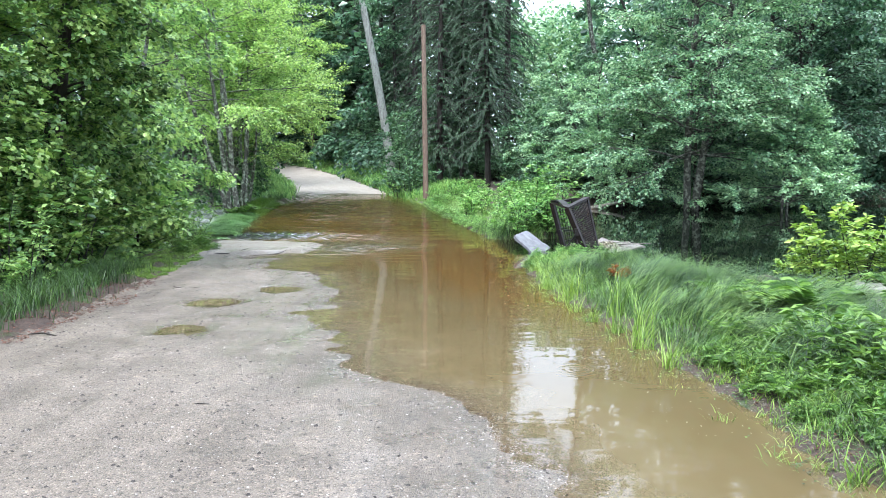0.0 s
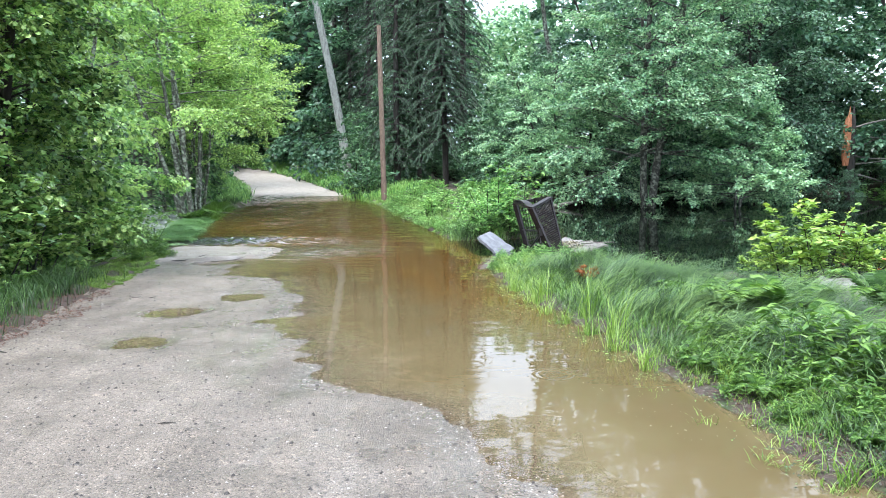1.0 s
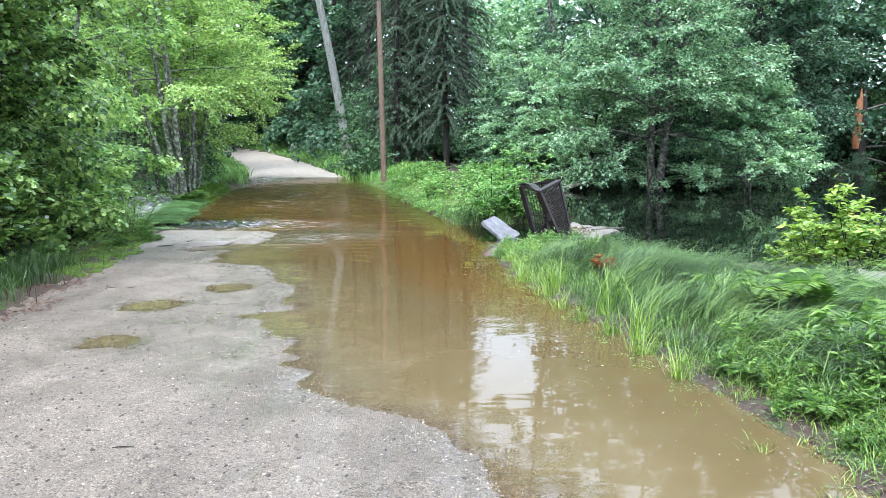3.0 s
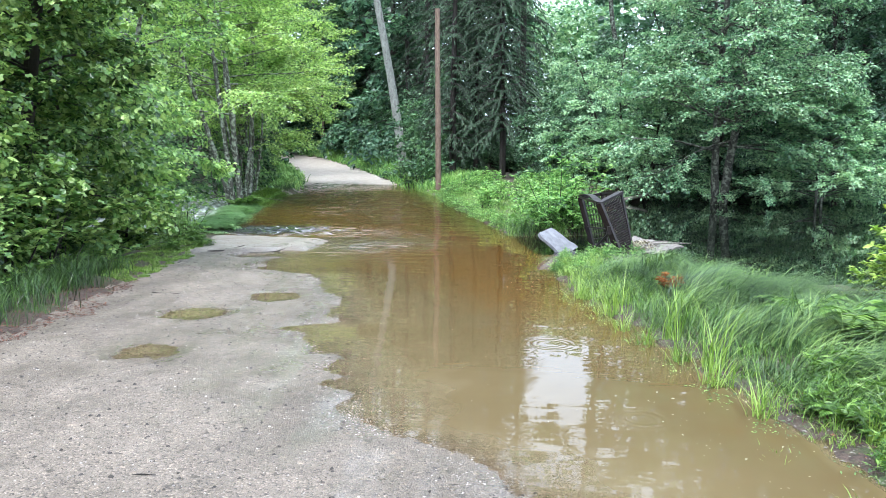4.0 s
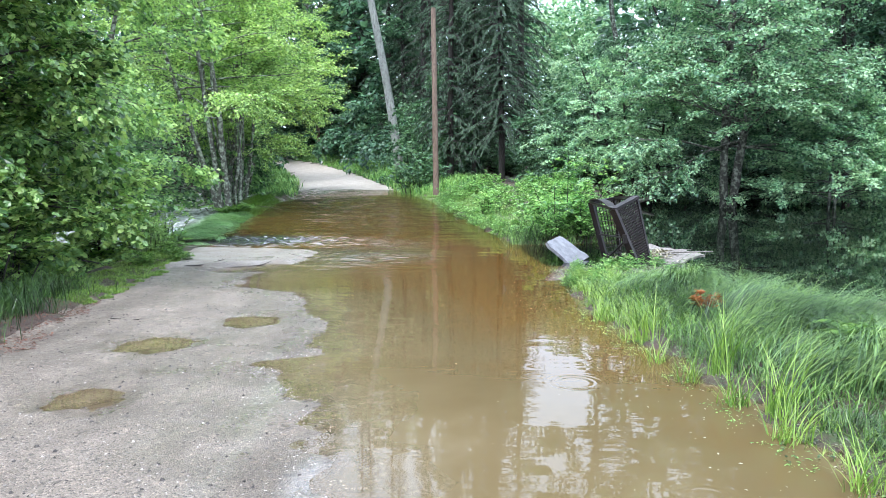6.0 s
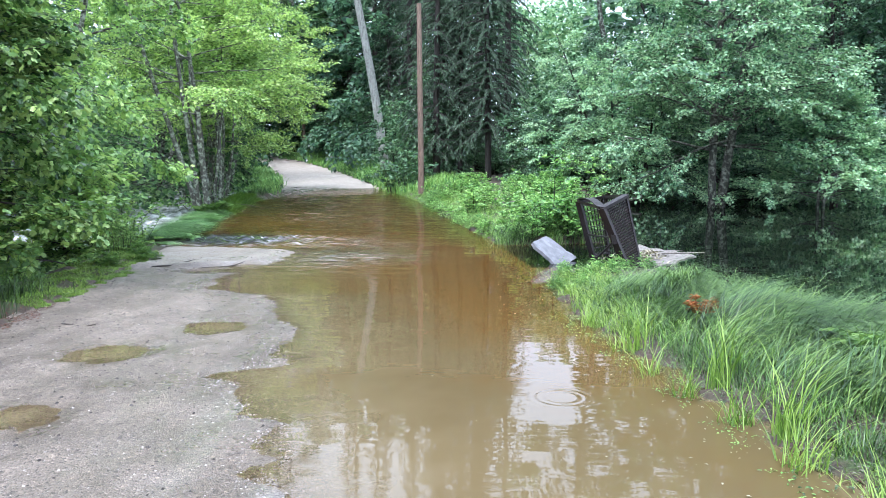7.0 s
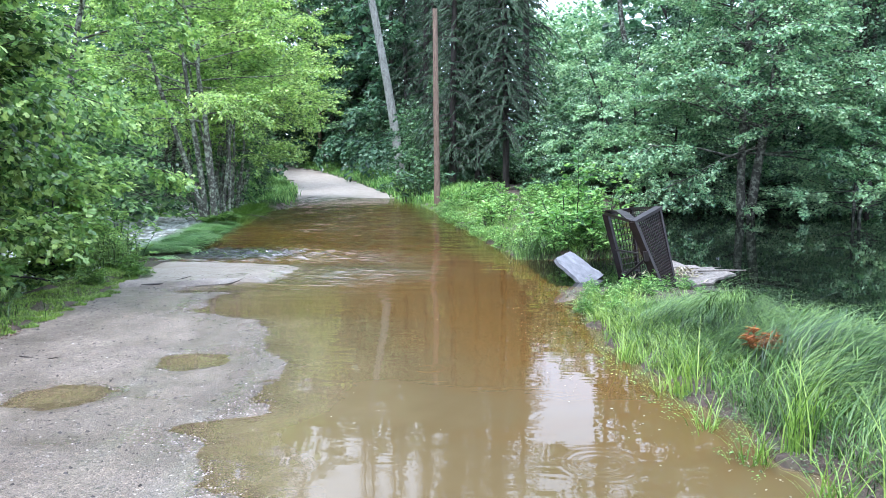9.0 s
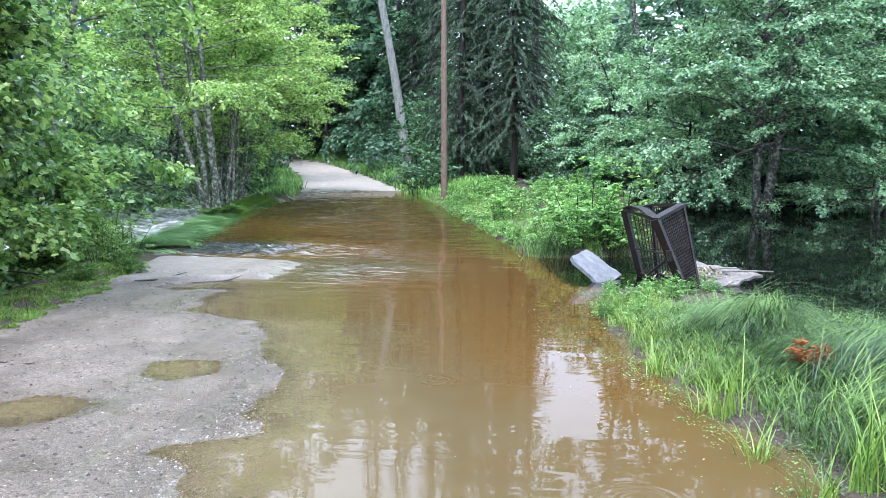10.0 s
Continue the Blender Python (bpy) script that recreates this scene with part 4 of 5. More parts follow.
for i in range(36):
    x = 17.5 + 0.62 * i
    again(wall, (x, np.interp(x, POND_FAR_X, POND_FAR_Y) + 0.2 + 1.5 * r.rand() + 3.2 * (i % 3)), r.rand() * 6.28, 0.75 + 0.5 * r.rand() + 0.25 * (i % 3))
for q, a, s in (((-25.5, 93), 0.3, 1.8), ((-29, 96), 1.3, 1.9), ((-22, 90), 2.3, 1.6), ((-32.5, 98), 3.3, 1.9), ((-20, 86), 4.3, 1.4)):
    again(wall, q, a, s)
side = planted("shrub", clump(44, 1.1, 1.7, 2200, 0.10, LEAF_OVAL, LEAF_MAPLE, 18), (-5.55, 14.3), 0, 0.62, "green bush at the stream bank", "shrub", "bushes at the stream", SF)
for q, a, s in (((-5.3, 13.6), 1, 0.38), ((-7.4, 14.0), 3.5, 0.9), ((-5.9, 9.4), 2, 0.8), ((-5.2, 8.2), 2.8, 0.8), ((-6.2, 8.6), 4, 1.1), ((-5.6, 6.6), 5, 0.9), ((-12.6, 24), 2.1, 1.1), ((-12.5, 20.5), 3.1, 1.2), ((-11.0, 15.5), 3.9, 1.2), ((-13, 29), 0.1, 1.1), ((-12.6, 35.0), 0.9, 0.9), ((-13.5, 26.5), 1.0, 1.2), ((-12.8, 31.5), 2.0, 1.1), ((-12.4, 39.5), 4.9, 0.9), ((-14.2, 44), 4.9, 1.0)):
    again(side, q, a, s)

tall = planted("shrub", clump(46, 0.8, 1.5, 2300, 0.085, LEAF_OVAL, LEAF_GREY, 14), (1.72, 16.5), 0, 1.2, "taller broad-leaved bush beside the cage", "shrub", "", SF)
# bare dead branches over the stream
r = np.random.RandomState(77)
brush = new("dead_branches")
brush.matrix_basis = pose(-9.9, 27.0, float(ground_z(-9.9, 27.0)))
limb = wander(r, (0, 0, -0.1), (0.5, -0.3, 0.9), 2.6, 8, 0.08, 0.25)
part("limb", Soup().add(*tube(limb, np.linspace(0.06, 0.02, 9), 6)).mesh("limb", WOOD_GREY, True), brush)
for i in range(22):
    s = limb[2 + i % 7]
    br = wander(r, s, (r.normal(0.6, 0.7), r.normal(-0.3, 0.6), r.normal(0.05, 0.35)), 0.7 + 1.1 * r.rand(), 6, 0.14, 0.1)
    part("twig", Soup().add(*tube(br, np.linspace(0.022, 0.005, 7), 4)).mesh("twig", WOOD_GREY, True), brush)
tagged(brush, "bare grey dead branches leaning over the stream", "dead branches")

# leaf curtain below the near maples, its colour darkened for canopy shade
veil = planted("maple_sapling", clump(47, 0.85, 2.5, 2100, 0.105, LEAF_LOBED, LEAF_NEAR_SHADE, 13, None, 0.75), (-6.0, 10.0), 0, 1, "maple sapling thick with wet leaves coloured for shade", "sapling", "saplings under the maples", SF)
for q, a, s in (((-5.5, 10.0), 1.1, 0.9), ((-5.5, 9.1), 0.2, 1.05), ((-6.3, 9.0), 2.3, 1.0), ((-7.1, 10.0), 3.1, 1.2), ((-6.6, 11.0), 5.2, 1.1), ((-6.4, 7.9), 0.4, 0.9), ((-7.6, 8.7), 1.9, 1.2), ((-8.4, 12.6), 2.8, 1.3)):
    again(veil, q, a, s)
glow = planted("maple_sapling", clump(48, 0.8, 1.9, 1500, 0.10, LEAF_LOBED, LEAF_BRIGHT, 10, None, 0.6), (-6.5, 14.7), 0, 0.95, "bright young maple sapling at the stream", "sapling", "bright saplings at the stream", SF)
for q, a, s in (((-7.2, 13.2), 2.0, 1.1), ((-7.4, 12.2), 4.0, 1.25), ((-7.6, 14.2), 5.0, 1.1)):
    again(glow, q, a, s)

# far woods behind all
r = np.random.RandomState(8)
n = 84000
ang = np.radians(-62 + 124 * r.rand(n))
dist = 66 + 45 * r.rand(n) ** 1.2
px, py = np.sin(ang) * dist - 3, np.cos(ang) * dist
hgt = (20 + 4 * Waves(9, 14, 8)(px, py) * 0.6 + 3 * r.rand(n)) * (dist / 75)
gap = np.degrees(np.arctan2(px, py))
pz = ground_z(px, py) + hgt * r.rand(n) ** 0.75
keep = (np.abs(gap - 5.6) > 2.6) & ((px > road_right(py) + 3) | (px < road_left(py) - 3) | (py > 88))
keep &= (px < road_left(py) - 2.5) | (px > road_right(py) + 2.5) | (pz > ground_z(px, py) + 4.5)
p = np.stack([px, py, pz], -1)[keep]
az = r.rand(len(p)) * 6.28
lv, lf = strewn(p, np.stack([np.cos(az), np.sin(az), r.normal(-0.3, 0.4, len(p))], -1), unit(np.stack([r.normal(0, 0.5, len(p)), r.normal(0, 0.5, len(p)), np.ones(len(p))], -1)), 0.5 + 0.55 * r.rand(len(p)), *LEAF_KITE)
tagged(new("far_woods", mesh_from("far_woods", lv, lf, LEAF_FOREST)), "dense dark green woods in the distance", "woods", kind="stuff")
# distant trees beyond the pond, leaf colour paled to stand for haze
n = 17000
ang, dist = np.radians(2.0 + 7.4 * r.rand(n)), 84 + 26 * r.rand(n)
px, py = np.sin(ang) * dist, np.cos(ang) * dist
p = np.stack([px, py, 1 + (0.203 * dist + 1.6 * Waves(10, 3.5, 8)(px, py)) * r.rand(n) ** 0.6], -1)
az = r.rand(n) * 6.28
lv, lf = strewn(p, np.stack([np.cos(az), np.sin(az), r.normal(-0.3, 0.4, n)], -1), unit(np.stack([r.normal(0, 0.6, n), r.normal(0, 0.6, n), np.ones(n)], -1)), 0.3 + 0.4 * r.rand(n), *LEAF_KITE)
tagged(new("far_woods", mesh_from("far_woods", lv, lf, LEAF_POND)), "distant woods with haze put into pale leaf colour", "woods", kind="stuff")
# unseen ring of leaves added round the other sides to block low sky light
n = 22000
ang, dist = np.radians(66 + 228 * r.rand(n)), 24 + 14 * r.rand(n)
px, py = np.sin(ang) * dist * 1.25, np.cos(ang) * dist
keep = (px < road_left(py) - 3) | (px > road_right(py) + 3)
p = np.stack([px, py, ground_z(px, py) + (17 + 3 * Waves(11, 9, 8)(px, py)) * r.rand(n) ** 0.7], -1)[keep]
az = r.rand(len(p)) * 6.28
lv, lf = strewn(p, np.stack([np.cos(az), np.sin(az), r.normal(-0.3, 0.4, len(p))], -1), unit(np.stack([r.normal(0, 0.6, len(p)), r.normal(0, 0.6, len(p)), np.ones(len(p))], -1)), 0.7 + 0.6 * r.rand(len(p)), *LEAF_KITE)
tagged(new("far_woods", mesh_from("far_woods", lv, lf, LEAF_FOREST)), "unseen leaf ring added to block low sky light", "woods", kind="stuff")


def blades(rng, pts, length, lean, width, mat, name, wind=None, segs=4, spread=0.6, press=1.0):
    """Grass: bent tapering blades, each of a few quads."""
    n = len(pts)
    az = rng.rand(n) * 6.28
    out = np.stack([np.cos(az), np.sin(az), np.zeros(n)], -1) * spread
    if wind is not None:
        out = out * 0.45 + np.asarray(wind)
    ln = length * (0.55 + 0.7 * rng.rand(n))
    le = lean * (0.65 + 0.6 * rng.rand(n))
    side = unit(np.cross(out + rng.normal(0, 0.2, (n, 3)), (0, 0, 1)))
    rows = []
    for i in range(segs + 1):
        t = i / segs
        ang = np.clip(le * t * 1.5, 0, 2.3)
        hor = ln * np.where(le > 0.01, (1 - np.cos(ang)) / np.maximum(le * 1.5, 0.01), 0)
        ver = press * ln * np.where(le > 0.01, np.sin(ang) / np.maximum(le * 1.5, 0.01), t)
        mid = pts + unit(out) * hor[:, None] + np.array([0, 0, 1.0]) * ver[:, None]
        w = width * (1 - 0.92 * t**1.5)
        rows.append(np.stack([mid - side * w / 2, mid + side * w / 2], 1))
    v = np.stack(rows, 1).reshape(n, -1, 3)
    k = 2 * (segs + 1)
    quad = np.array([[2 * i, 2 * i + 1, 2 * i + 3, 2 * i + 2] for i in range(segs)])
    f = (quad[None] + (np.arange(n) * k)[:, None, None]).reshape(-1, 4)
    return mesh_from(name, v.reshape(-1, 3), f, mat)


def on_ground(x, y, lift=-0.02):
    return np.stack([x, y, ground_z(x, y) + lift], -1)


def tufts(rng, cx, cy, per, size):
    x = np.repeat(cx, per) + rng.normal(0, size, len(cx) * per)
    y = np.repeat(cy, per) + rng.normal(0, size, len(cy) * per)
    return x, y


rng = np.random.RandomState(51)
def far_verge(seed, edge, out):
    rng = np.random.RandomState(seed)
    cy = 36 + 44 * rng.rand(1300)
    cx = edge(cy) + out * (0.0 + 3.4 * rng.rand(1300))
    x, y = tufts(rng, cx, cy, 9, 0.15)
    return blades(rng, on_ground(x, y), 0.55, 1.0, 0.05, LEAF_GREY, "verge_grass", None, 2)


for seed, edge, out in ((52, road_right, 1), (53, road_left, -1)):
    tagged(new("verge_grass", far_verge(seed, edge, out)), "green roadside grass beyond the flooded dip", "grass", kind="stuff")
# dark sedge combed over the pond bank, leaning away from the road
cy = 4.3 + 6.4 * rng.rand(130)
cx = road_right(cy) + 0.52 + rng.rand(130) * np.clip(np.minimum(np.interp(cy, POND_Y, POND_X) - 0.35, 2.84 + (8.8 - cy) * 0.49) - road_right(cy) - 0.4, 0.3, 2.6)
keep = (cy > 6.5) | (cx < 3.4)
cx, cy = cx[keep], cy[keep]
x, y = tufts(rng, cx, cy, 220, 0.12)
turn = np.repeat(-0.55 + 0.75 * ROUGH_M(0.55 * cx, 0.55 * cy) + rng.normal(0, 0.25, len(cx)), 220)
turn = turn + rng.normal(0, 0.22, len(turn))
bias = np.stack([np.cos(turn), np.sin(turn), 0 * turn], -1) * 0.9
reach = np.repeat(0.42 + 0.46 * rng.rand(len(cx)), 220)
tagged(new("sedge_grass", blades(rng, on_ground(x, y), reach, 1.9, 0.0066, GRASS_SEDGE, "sedge_grass", bias, 5, 1.0, 0.82)), "long dark green sedge combed over the bank", "grass", kind="stuff")
# low light grass behind the sedge
cy = 6.4 + 4.4 * rng.rand(260)
cx = np.minimum(np.interp(cy, POND_Y, POND_X) - 0.2, 2.9 + (8.8 - cy) * 0.49 + 0.5) - 1.1 * rng.rand(260) ** 1.5
x, y = tufts(rng, cx, cy, 26, 0.08)
tagged(new("bank_grass", blades(rng, on_ground(x, y), 0.26, 1.1, 0.007, GRASS_LIGHT, "bank_grass", None, 3)), "short light green grass beside the pond", "grass", kind="stuff")
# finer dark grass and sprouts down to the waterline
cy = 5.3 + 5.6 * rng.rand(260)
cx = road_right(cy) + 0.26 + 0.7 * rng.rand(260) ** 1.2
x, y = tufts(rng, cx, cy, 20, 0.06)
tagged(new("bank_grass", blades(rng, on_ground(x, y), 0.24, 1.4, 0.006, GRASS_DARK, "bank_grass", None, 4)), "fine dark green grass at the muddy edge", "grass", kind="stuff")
cy = 15.3 + 1.2 * rng.rand(90)
cx = 0.5 + 2.1 * rng.rand(90)
x, y = tufts(rng, cx, cy, 26, 0.08)
tagged(new("bank_grass", blades(rng, on_ground(x, y, 0.0), 0.42, 1.1, 0.010, GRASS_SEDGE, "bank_grass", None, 4)), "rank green grass standing in the shallow water", "grass", kind="stuff")
cy = 2.7 + 3.0 * rng.rand(240)
cx = road_right(cy) + 0.30 + 1.2 * rng.rand(240) ** 0.9
x, y = tufts(rng, cx, cy, 24, 0.06)
tagged(new("bank_grass", blades(rng, on_ground(x, y), 0.17, 1.0, 0.007, GRASS_LIGHT, "bank_grass", None, 3)), "short fresh green grass on the near bank", "grass", kind="stuff")
cy = 2.7 + 3.0 * rng.rand(200)
cx = road_right(cy) + 0.34 + 1.1 * rng.rand(200)
x, y = tufts(rng, cx, cy, 22, 0.06)
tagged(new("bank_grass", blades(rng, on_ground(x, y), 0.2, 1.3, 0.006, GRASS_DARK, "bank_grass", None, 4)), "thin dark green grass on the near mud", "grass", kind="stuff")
cy = 2.7 + 3.6 * rng.rand(110)
cx = road_right(cy) + 0.02 + 0.42 * rng.rand(110)
x, y = tufts(rng, cx, cy, 12, 0.04)
tagged(new("bank_grass", blades(rng, on_ground(x, y), 0.13, 1.2, 0.006, GRASS_TUFT, "bank_grass", None, 3)), "sparse yellow-green shoots in the wet mud", "grass", kind="stuff")
cy = 8.7 + 3.1 * rng.rand(150)
cx = road_right(cy) + 0.14 + 0.5 * rng.rand(150)
x, y = tufts(rng, cx, cy, 24, 0.07)
tagged(new("bank_grass", blades(rng, on_ground(x, y), 0.2, 1.2, 0.007, GRASS_TUFT, "bank_grass", None, 3)), "low yellow-green grass between water and sedge", "grass", kind="stuff")
# thin seed stalks over the sedge
cy = 6.2 + 5.2 * rng.rand(70)
cx = road_right(cy) + 0.9 + 1.7 * rng.rand(70)
tagged(new("sedge_stalks", blades(rng, on_ground(cx, cy), 0.52, 1.2, 0.0045, GRASS_LIGHT, "sedge_stalks", None, 6)), "thin arching seed stalks above the sedge", "grass", kind="stuff")
# light grass on both verges
cy = np.concatenate([5.2 + 5.6 * rng.rand(70), 15.8 + 27 * rng.rand(260), 15.6 + 22 * rng.rand(520)])
cx = road_right(cy) + np.concatenate([0.32 + 0.7 * rng.rand(70), -0.1 + 1.8 * rng.rand(260), -0.05 + 1.5 * rng.rand(520)])
x, y = tufts(rng, cx, cy, 22, 0.05)
tagged(new("verge_grass", blades(rng, on_ground(x, y), 0.27, 1.25, 0.0075, GRASS_LIGHT, "verge_grass", None, 3)), "light green grass along the water's edge", "grass", kind="stuff")
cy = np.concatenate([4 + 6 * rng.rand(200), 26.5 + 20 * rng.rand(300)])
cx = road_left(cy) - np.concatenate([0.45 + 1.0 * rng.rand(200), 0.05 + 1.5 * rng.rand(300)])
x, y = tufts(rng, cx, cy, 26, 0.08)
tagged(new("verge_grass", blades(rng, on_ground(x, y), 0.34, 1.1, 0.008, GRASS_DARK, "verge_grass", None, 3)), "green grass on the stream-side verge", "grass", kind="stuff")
cy = 15.2 + 8.0 * rng.rand(560)
cx = road_left(cy) + 0.12 - (1.3 - 0.5 * smooth(16.5, 19, cy)) * rng.rand(560)
keep = (np.abs(cy - 15.75) > 0.45) | (cx < road_left(cy) - 1.0)
cx, cy = cx[keep], cy[keep]
x, y = tufts(rng, cx, cy, 32, 0.09)
lump = np.repeat(0.11 * rng.rand(len(cx)) ** 2, 32)
turn = np.repeat(3.7 + rng.normal(0, 0.8, len(cx)), 32)
bias = np.stack([np.cos(turn), np.sin(turn), 0 * turn], -1)
tagged(new("flattened_grass", blades(rng, np.stack([x, y, np.maximum(ground_z(x, y), water_z(x, y)) + 0.01 + lump], -1), 0.5, 1.6, 0.013, GRASS_FLAT, "flattened_grass", bias, 4, 0.6, 0.16)), "grass pressed flat by the overflowing water", "grass", kind="stuff")
# grass bank beyond the spill
cy = 23.2 + 9 * rng.rand(420)
cx = road_left(cy) + 0.15 - 1.1 * rng.rand(420)
x, y = tufts(rng, cx, cy, 20, 0.1)
tagged(new("bank_grass", blades(rng, on_ground(x, y), 0.42, 1.3, 0.014, GRASS_LIGHT, "bank_grass", (0.5, -0.5, 0), 3)), "soft light green grass beside the grey stems", "grass", kind="stuff")

# ---------------------------------------------------------------- things
# utility pole
pole = new("utility_pole")
pole.matrix_basis = pose(-2.06, 33.5, float(ground_z(-2.06, 33.5)))
line = np.stack([np.linspace(0, -0.09, 9), np.zeros(9), np.linspace(-0.3, 7.75, 9)], -1)
s = Soup().add(*tube(line, np.linspace(0.13, 0.095, 9), 14))
part("post", s.mesh("post", BARK_POLE, True), pole)
tagged(pole, "bare weathered brown wooden pole without wires", "utility pole")


def bar(a, b, w, h=None, roll=0.0):
    """A square bar between two points."""
    a, b = np.asarray(a, float), np.asarray(b, float)
    t = unit(b - a)
    ref = np.array([0, 0, 1.0]) if abs(t[2]) < 0.9 else np.array([np.cos(roll), np.sin(roll), 0])
    s1 = unit(np.cross(t, ref))
    s2 = np.cross(t, s1)
    h = h or w
    c = [sx * s1 * w / 2 + sy * s2 * h / 2 for sx, sy in ((-1, -1), (1, -1), (1, 1), (-1, 1))]
    v = np.array([a + k for k in c] + [b + k for k in c])
    return v, np.array([(3, 2, 1, 0), (4, 5, 6, 7), (0, 1, 5, 4), (1, 2, 6, 5), (2, 3, 7, 6), (3, 0, 4, 7)])

FLECK = leaf_material("pale_floating_leaf", (0.16, 0.14, 0.09), (0.30, 0.28, 0.19), (0.42, 0.40, 0.30), 0.1, 0.5)
RUSTY_LEAF = leaf_material("rusty_dead_leaf", (0.16, 0.05, 0.015), (0.32, 0.11, 0.03), (0.45, 0.18, 0.05), 0.2, 0.8)

# rusty cage, dragged askew at the pond's outlet
cage = new("metal_cage")
cage.matrix_basis = pose(2.1, 13.8, 0.0)
base = np.array([2.1, 13.8, 0.0])
TOP = {"a": (1.65, 13.87, 0.88), "b": (1.78, 12.60, 0.85), "c": (2.17, 12.96, 1.01), "d": (2.07, 14.23, 0.93)}
LOW = {"a": (1.92, 13.87, -0.08), "b": (2.20, 12.60, -0.10), "c": (2.42, 12.96, -0.06), "d": (2.20, 14.23, -0.08)}
TOP = {k: np.array(v) - base for k, v in TOP.items()}
LOW = {k: np.array(v) - base for k, v in LOW.items()}
for key, wide, deep in (("a", 0.085, 0.05), ("b", 0.095, 0.05), ("c", 0.03, 0.04), ("d", 0.04, 0.04)):
    part("post", Soup().add(*bar(LOW[key], TOP[key], wide, deep, 0.75)).mesh("post", RUST), cage)
for p, q, wide in (("b", "c", 0.10), ("c", "d", 0.045), ("d", "a", 0.05), ("a", "b", 0.03)):
    part("rail", Soup().add(*bar(TOP[p], TOP[q], wide, 0.035)).mesh("rail", RUST), cage)
for p, q in (("b", "c"), ("a", "b"), ("d", "a")):
    lo_p, lo_q = LOW[p] + (TOP[p] - LOW[p]) * 0.14, LOW[q] + (TOP[q] - LOW[q]) * 0.14
    part("rail", Soup().add(*bar(lo_p, lo_q, 0.025)).mesh("rail", RUST), cage)


def grille(p, q, columns, rows, wire, label=""):
    """A net of single crossing wires between two posts, hung from one edge wire."""
    edge = Soup().add(*bar(LOW[p] + (TOP[p] - LOW[p]) * 0.97, LOW[q] + (TOP[q] - LOW[q]) * 0.97, wire * 1.3))
    net = part("wire_grille", edge.mesh("wire_grille", RUST), cage, label)
    for i in range(1, columns):
        u = i / columns
        part("wire", Soup().add(*bar(LOW[p] + (LOW[q] - LOW[p]) * u, TOP[p] + (TOP[q] - TOP[p]) * u, wire)).mesh("wire", RUST), net)
    for j in range(1, rows):
        w = j / rows
        part("wire", Soup().add(*bar(LOW[p] + (TOP[p] - LOW[p]) * w, LOW[q] + (TOP[q] - LOW[q]) * w, wire)).mesh("wire", RUST), net)


grille("d", "a", 7, 12, 0.011, "open rusty wire net")
grille("b", "c", 15, 30, 0.012, "fine rusty wire net")
grille("c", "d", 13, 12, 0.010)
arch = np.array([TOP["a"] + (TOP["b"] - TOP["a"]) * u + np.array([0.03, 0.05, 0.02 + 0.06 * np.sin(np.pi * min(1, u * 1.15)) ** 0.8]) for u in np.linspace(0, 1, 9)])
strap = Soup()
for p, q in zip(arch[:-1], arch[1:]):
    strap.add(*bar(p, q, 0.12, 0.012))
part("bent_plate", strap.mesh("bent_plate", RUST), cage, "bent rusty top plate")
knee = LOW["b"] + (TOP["b"] - LOW["b"]) * 0.56
part("brace", Soup().add(*tube(np.linspace(knee + [0.0, -0.03, 0], LOW["a"] + [-0.06, -0.30, 0.10], 5), np.full(5, 0.016), 8)).mesh("brace", RUST, True), cage)
part("cross_rod", Soup().add(*tube(np.linspace(knee + [0, 0, 0.02], LOW["a"] + (TOP["a"] - LOW["a"]) * 0.48, 5), np.full(5, 0.012), 8)).mesh("cross_rod", RUST, True), cage)
part("latch", Soup().add(*bar(knee + [-0.01, -0.04, -0.05], knee + [-0.03, -0.04, 0.07], 0.07, 0.05)).mesh("latch", RUST), cage)
tagged(cage, "dark rusty metal cage tilted beside the flooded road", "metal cage")


def rough_block(seed, corners, thick, mat, name, uneven=0.012, cuts=7):
    """A slab over four corners, finely cut and roughened, with thickness below."""
    rng = np.random.RandomState(seed)
    c = np.array(corners, float)
    u, w = np.meshgrid(np.linspace(0, 1, cuts), np.linspace(0, 1, cuts))
    u, w = u[..., None], w[..., None]
    top = (c[0] * (1 - u) + c[1] * u) * (1 - w) + (c[3] * (1 - u) + c[2] * u) * w
    n = unit(np.cross(c[1] - c[0], c[3] - c[0]))
    n = n if n[2] > 0 else -n
    jit = rng.normal(0, uneven, top.shape)
    edge = ((u == 0) | (u == 1) | (w == 0) | (w == 1))
    top = top + jit * np.where(edge, 1.4, 0.35) - n * thick * 0.12 * edge
    bot = top - n * thick + rng.normal(0, uneven * 0.5, top.shape)
    v = np.concatenate([top.reshape(-1, 3), bot.reshape(-1, 3)])
    k, m = cuts, cuts * cuts
    f = []
    for i in range(k - 1):
        for j in range(k - 1):
            a = i * k + j
            f.append((a, a + 1, a + k + 1, a + k))
            f.append((m + a + k, m + a + k + 1, m + a + 1, m + a))
    ring = [*range(k), *[i * k + k - 1 for i in range(1, k)], *[m - 1 - j for j in range(1, k)], *[(k - 1 - i) * k for i in range(1, k - 1)]]
    for a, b in zip(ring, ring[1:] + ring[:1]):
        f.append((b, a, m + a, m + b))
    return mesh_from(name, v, np.array(f), mat)


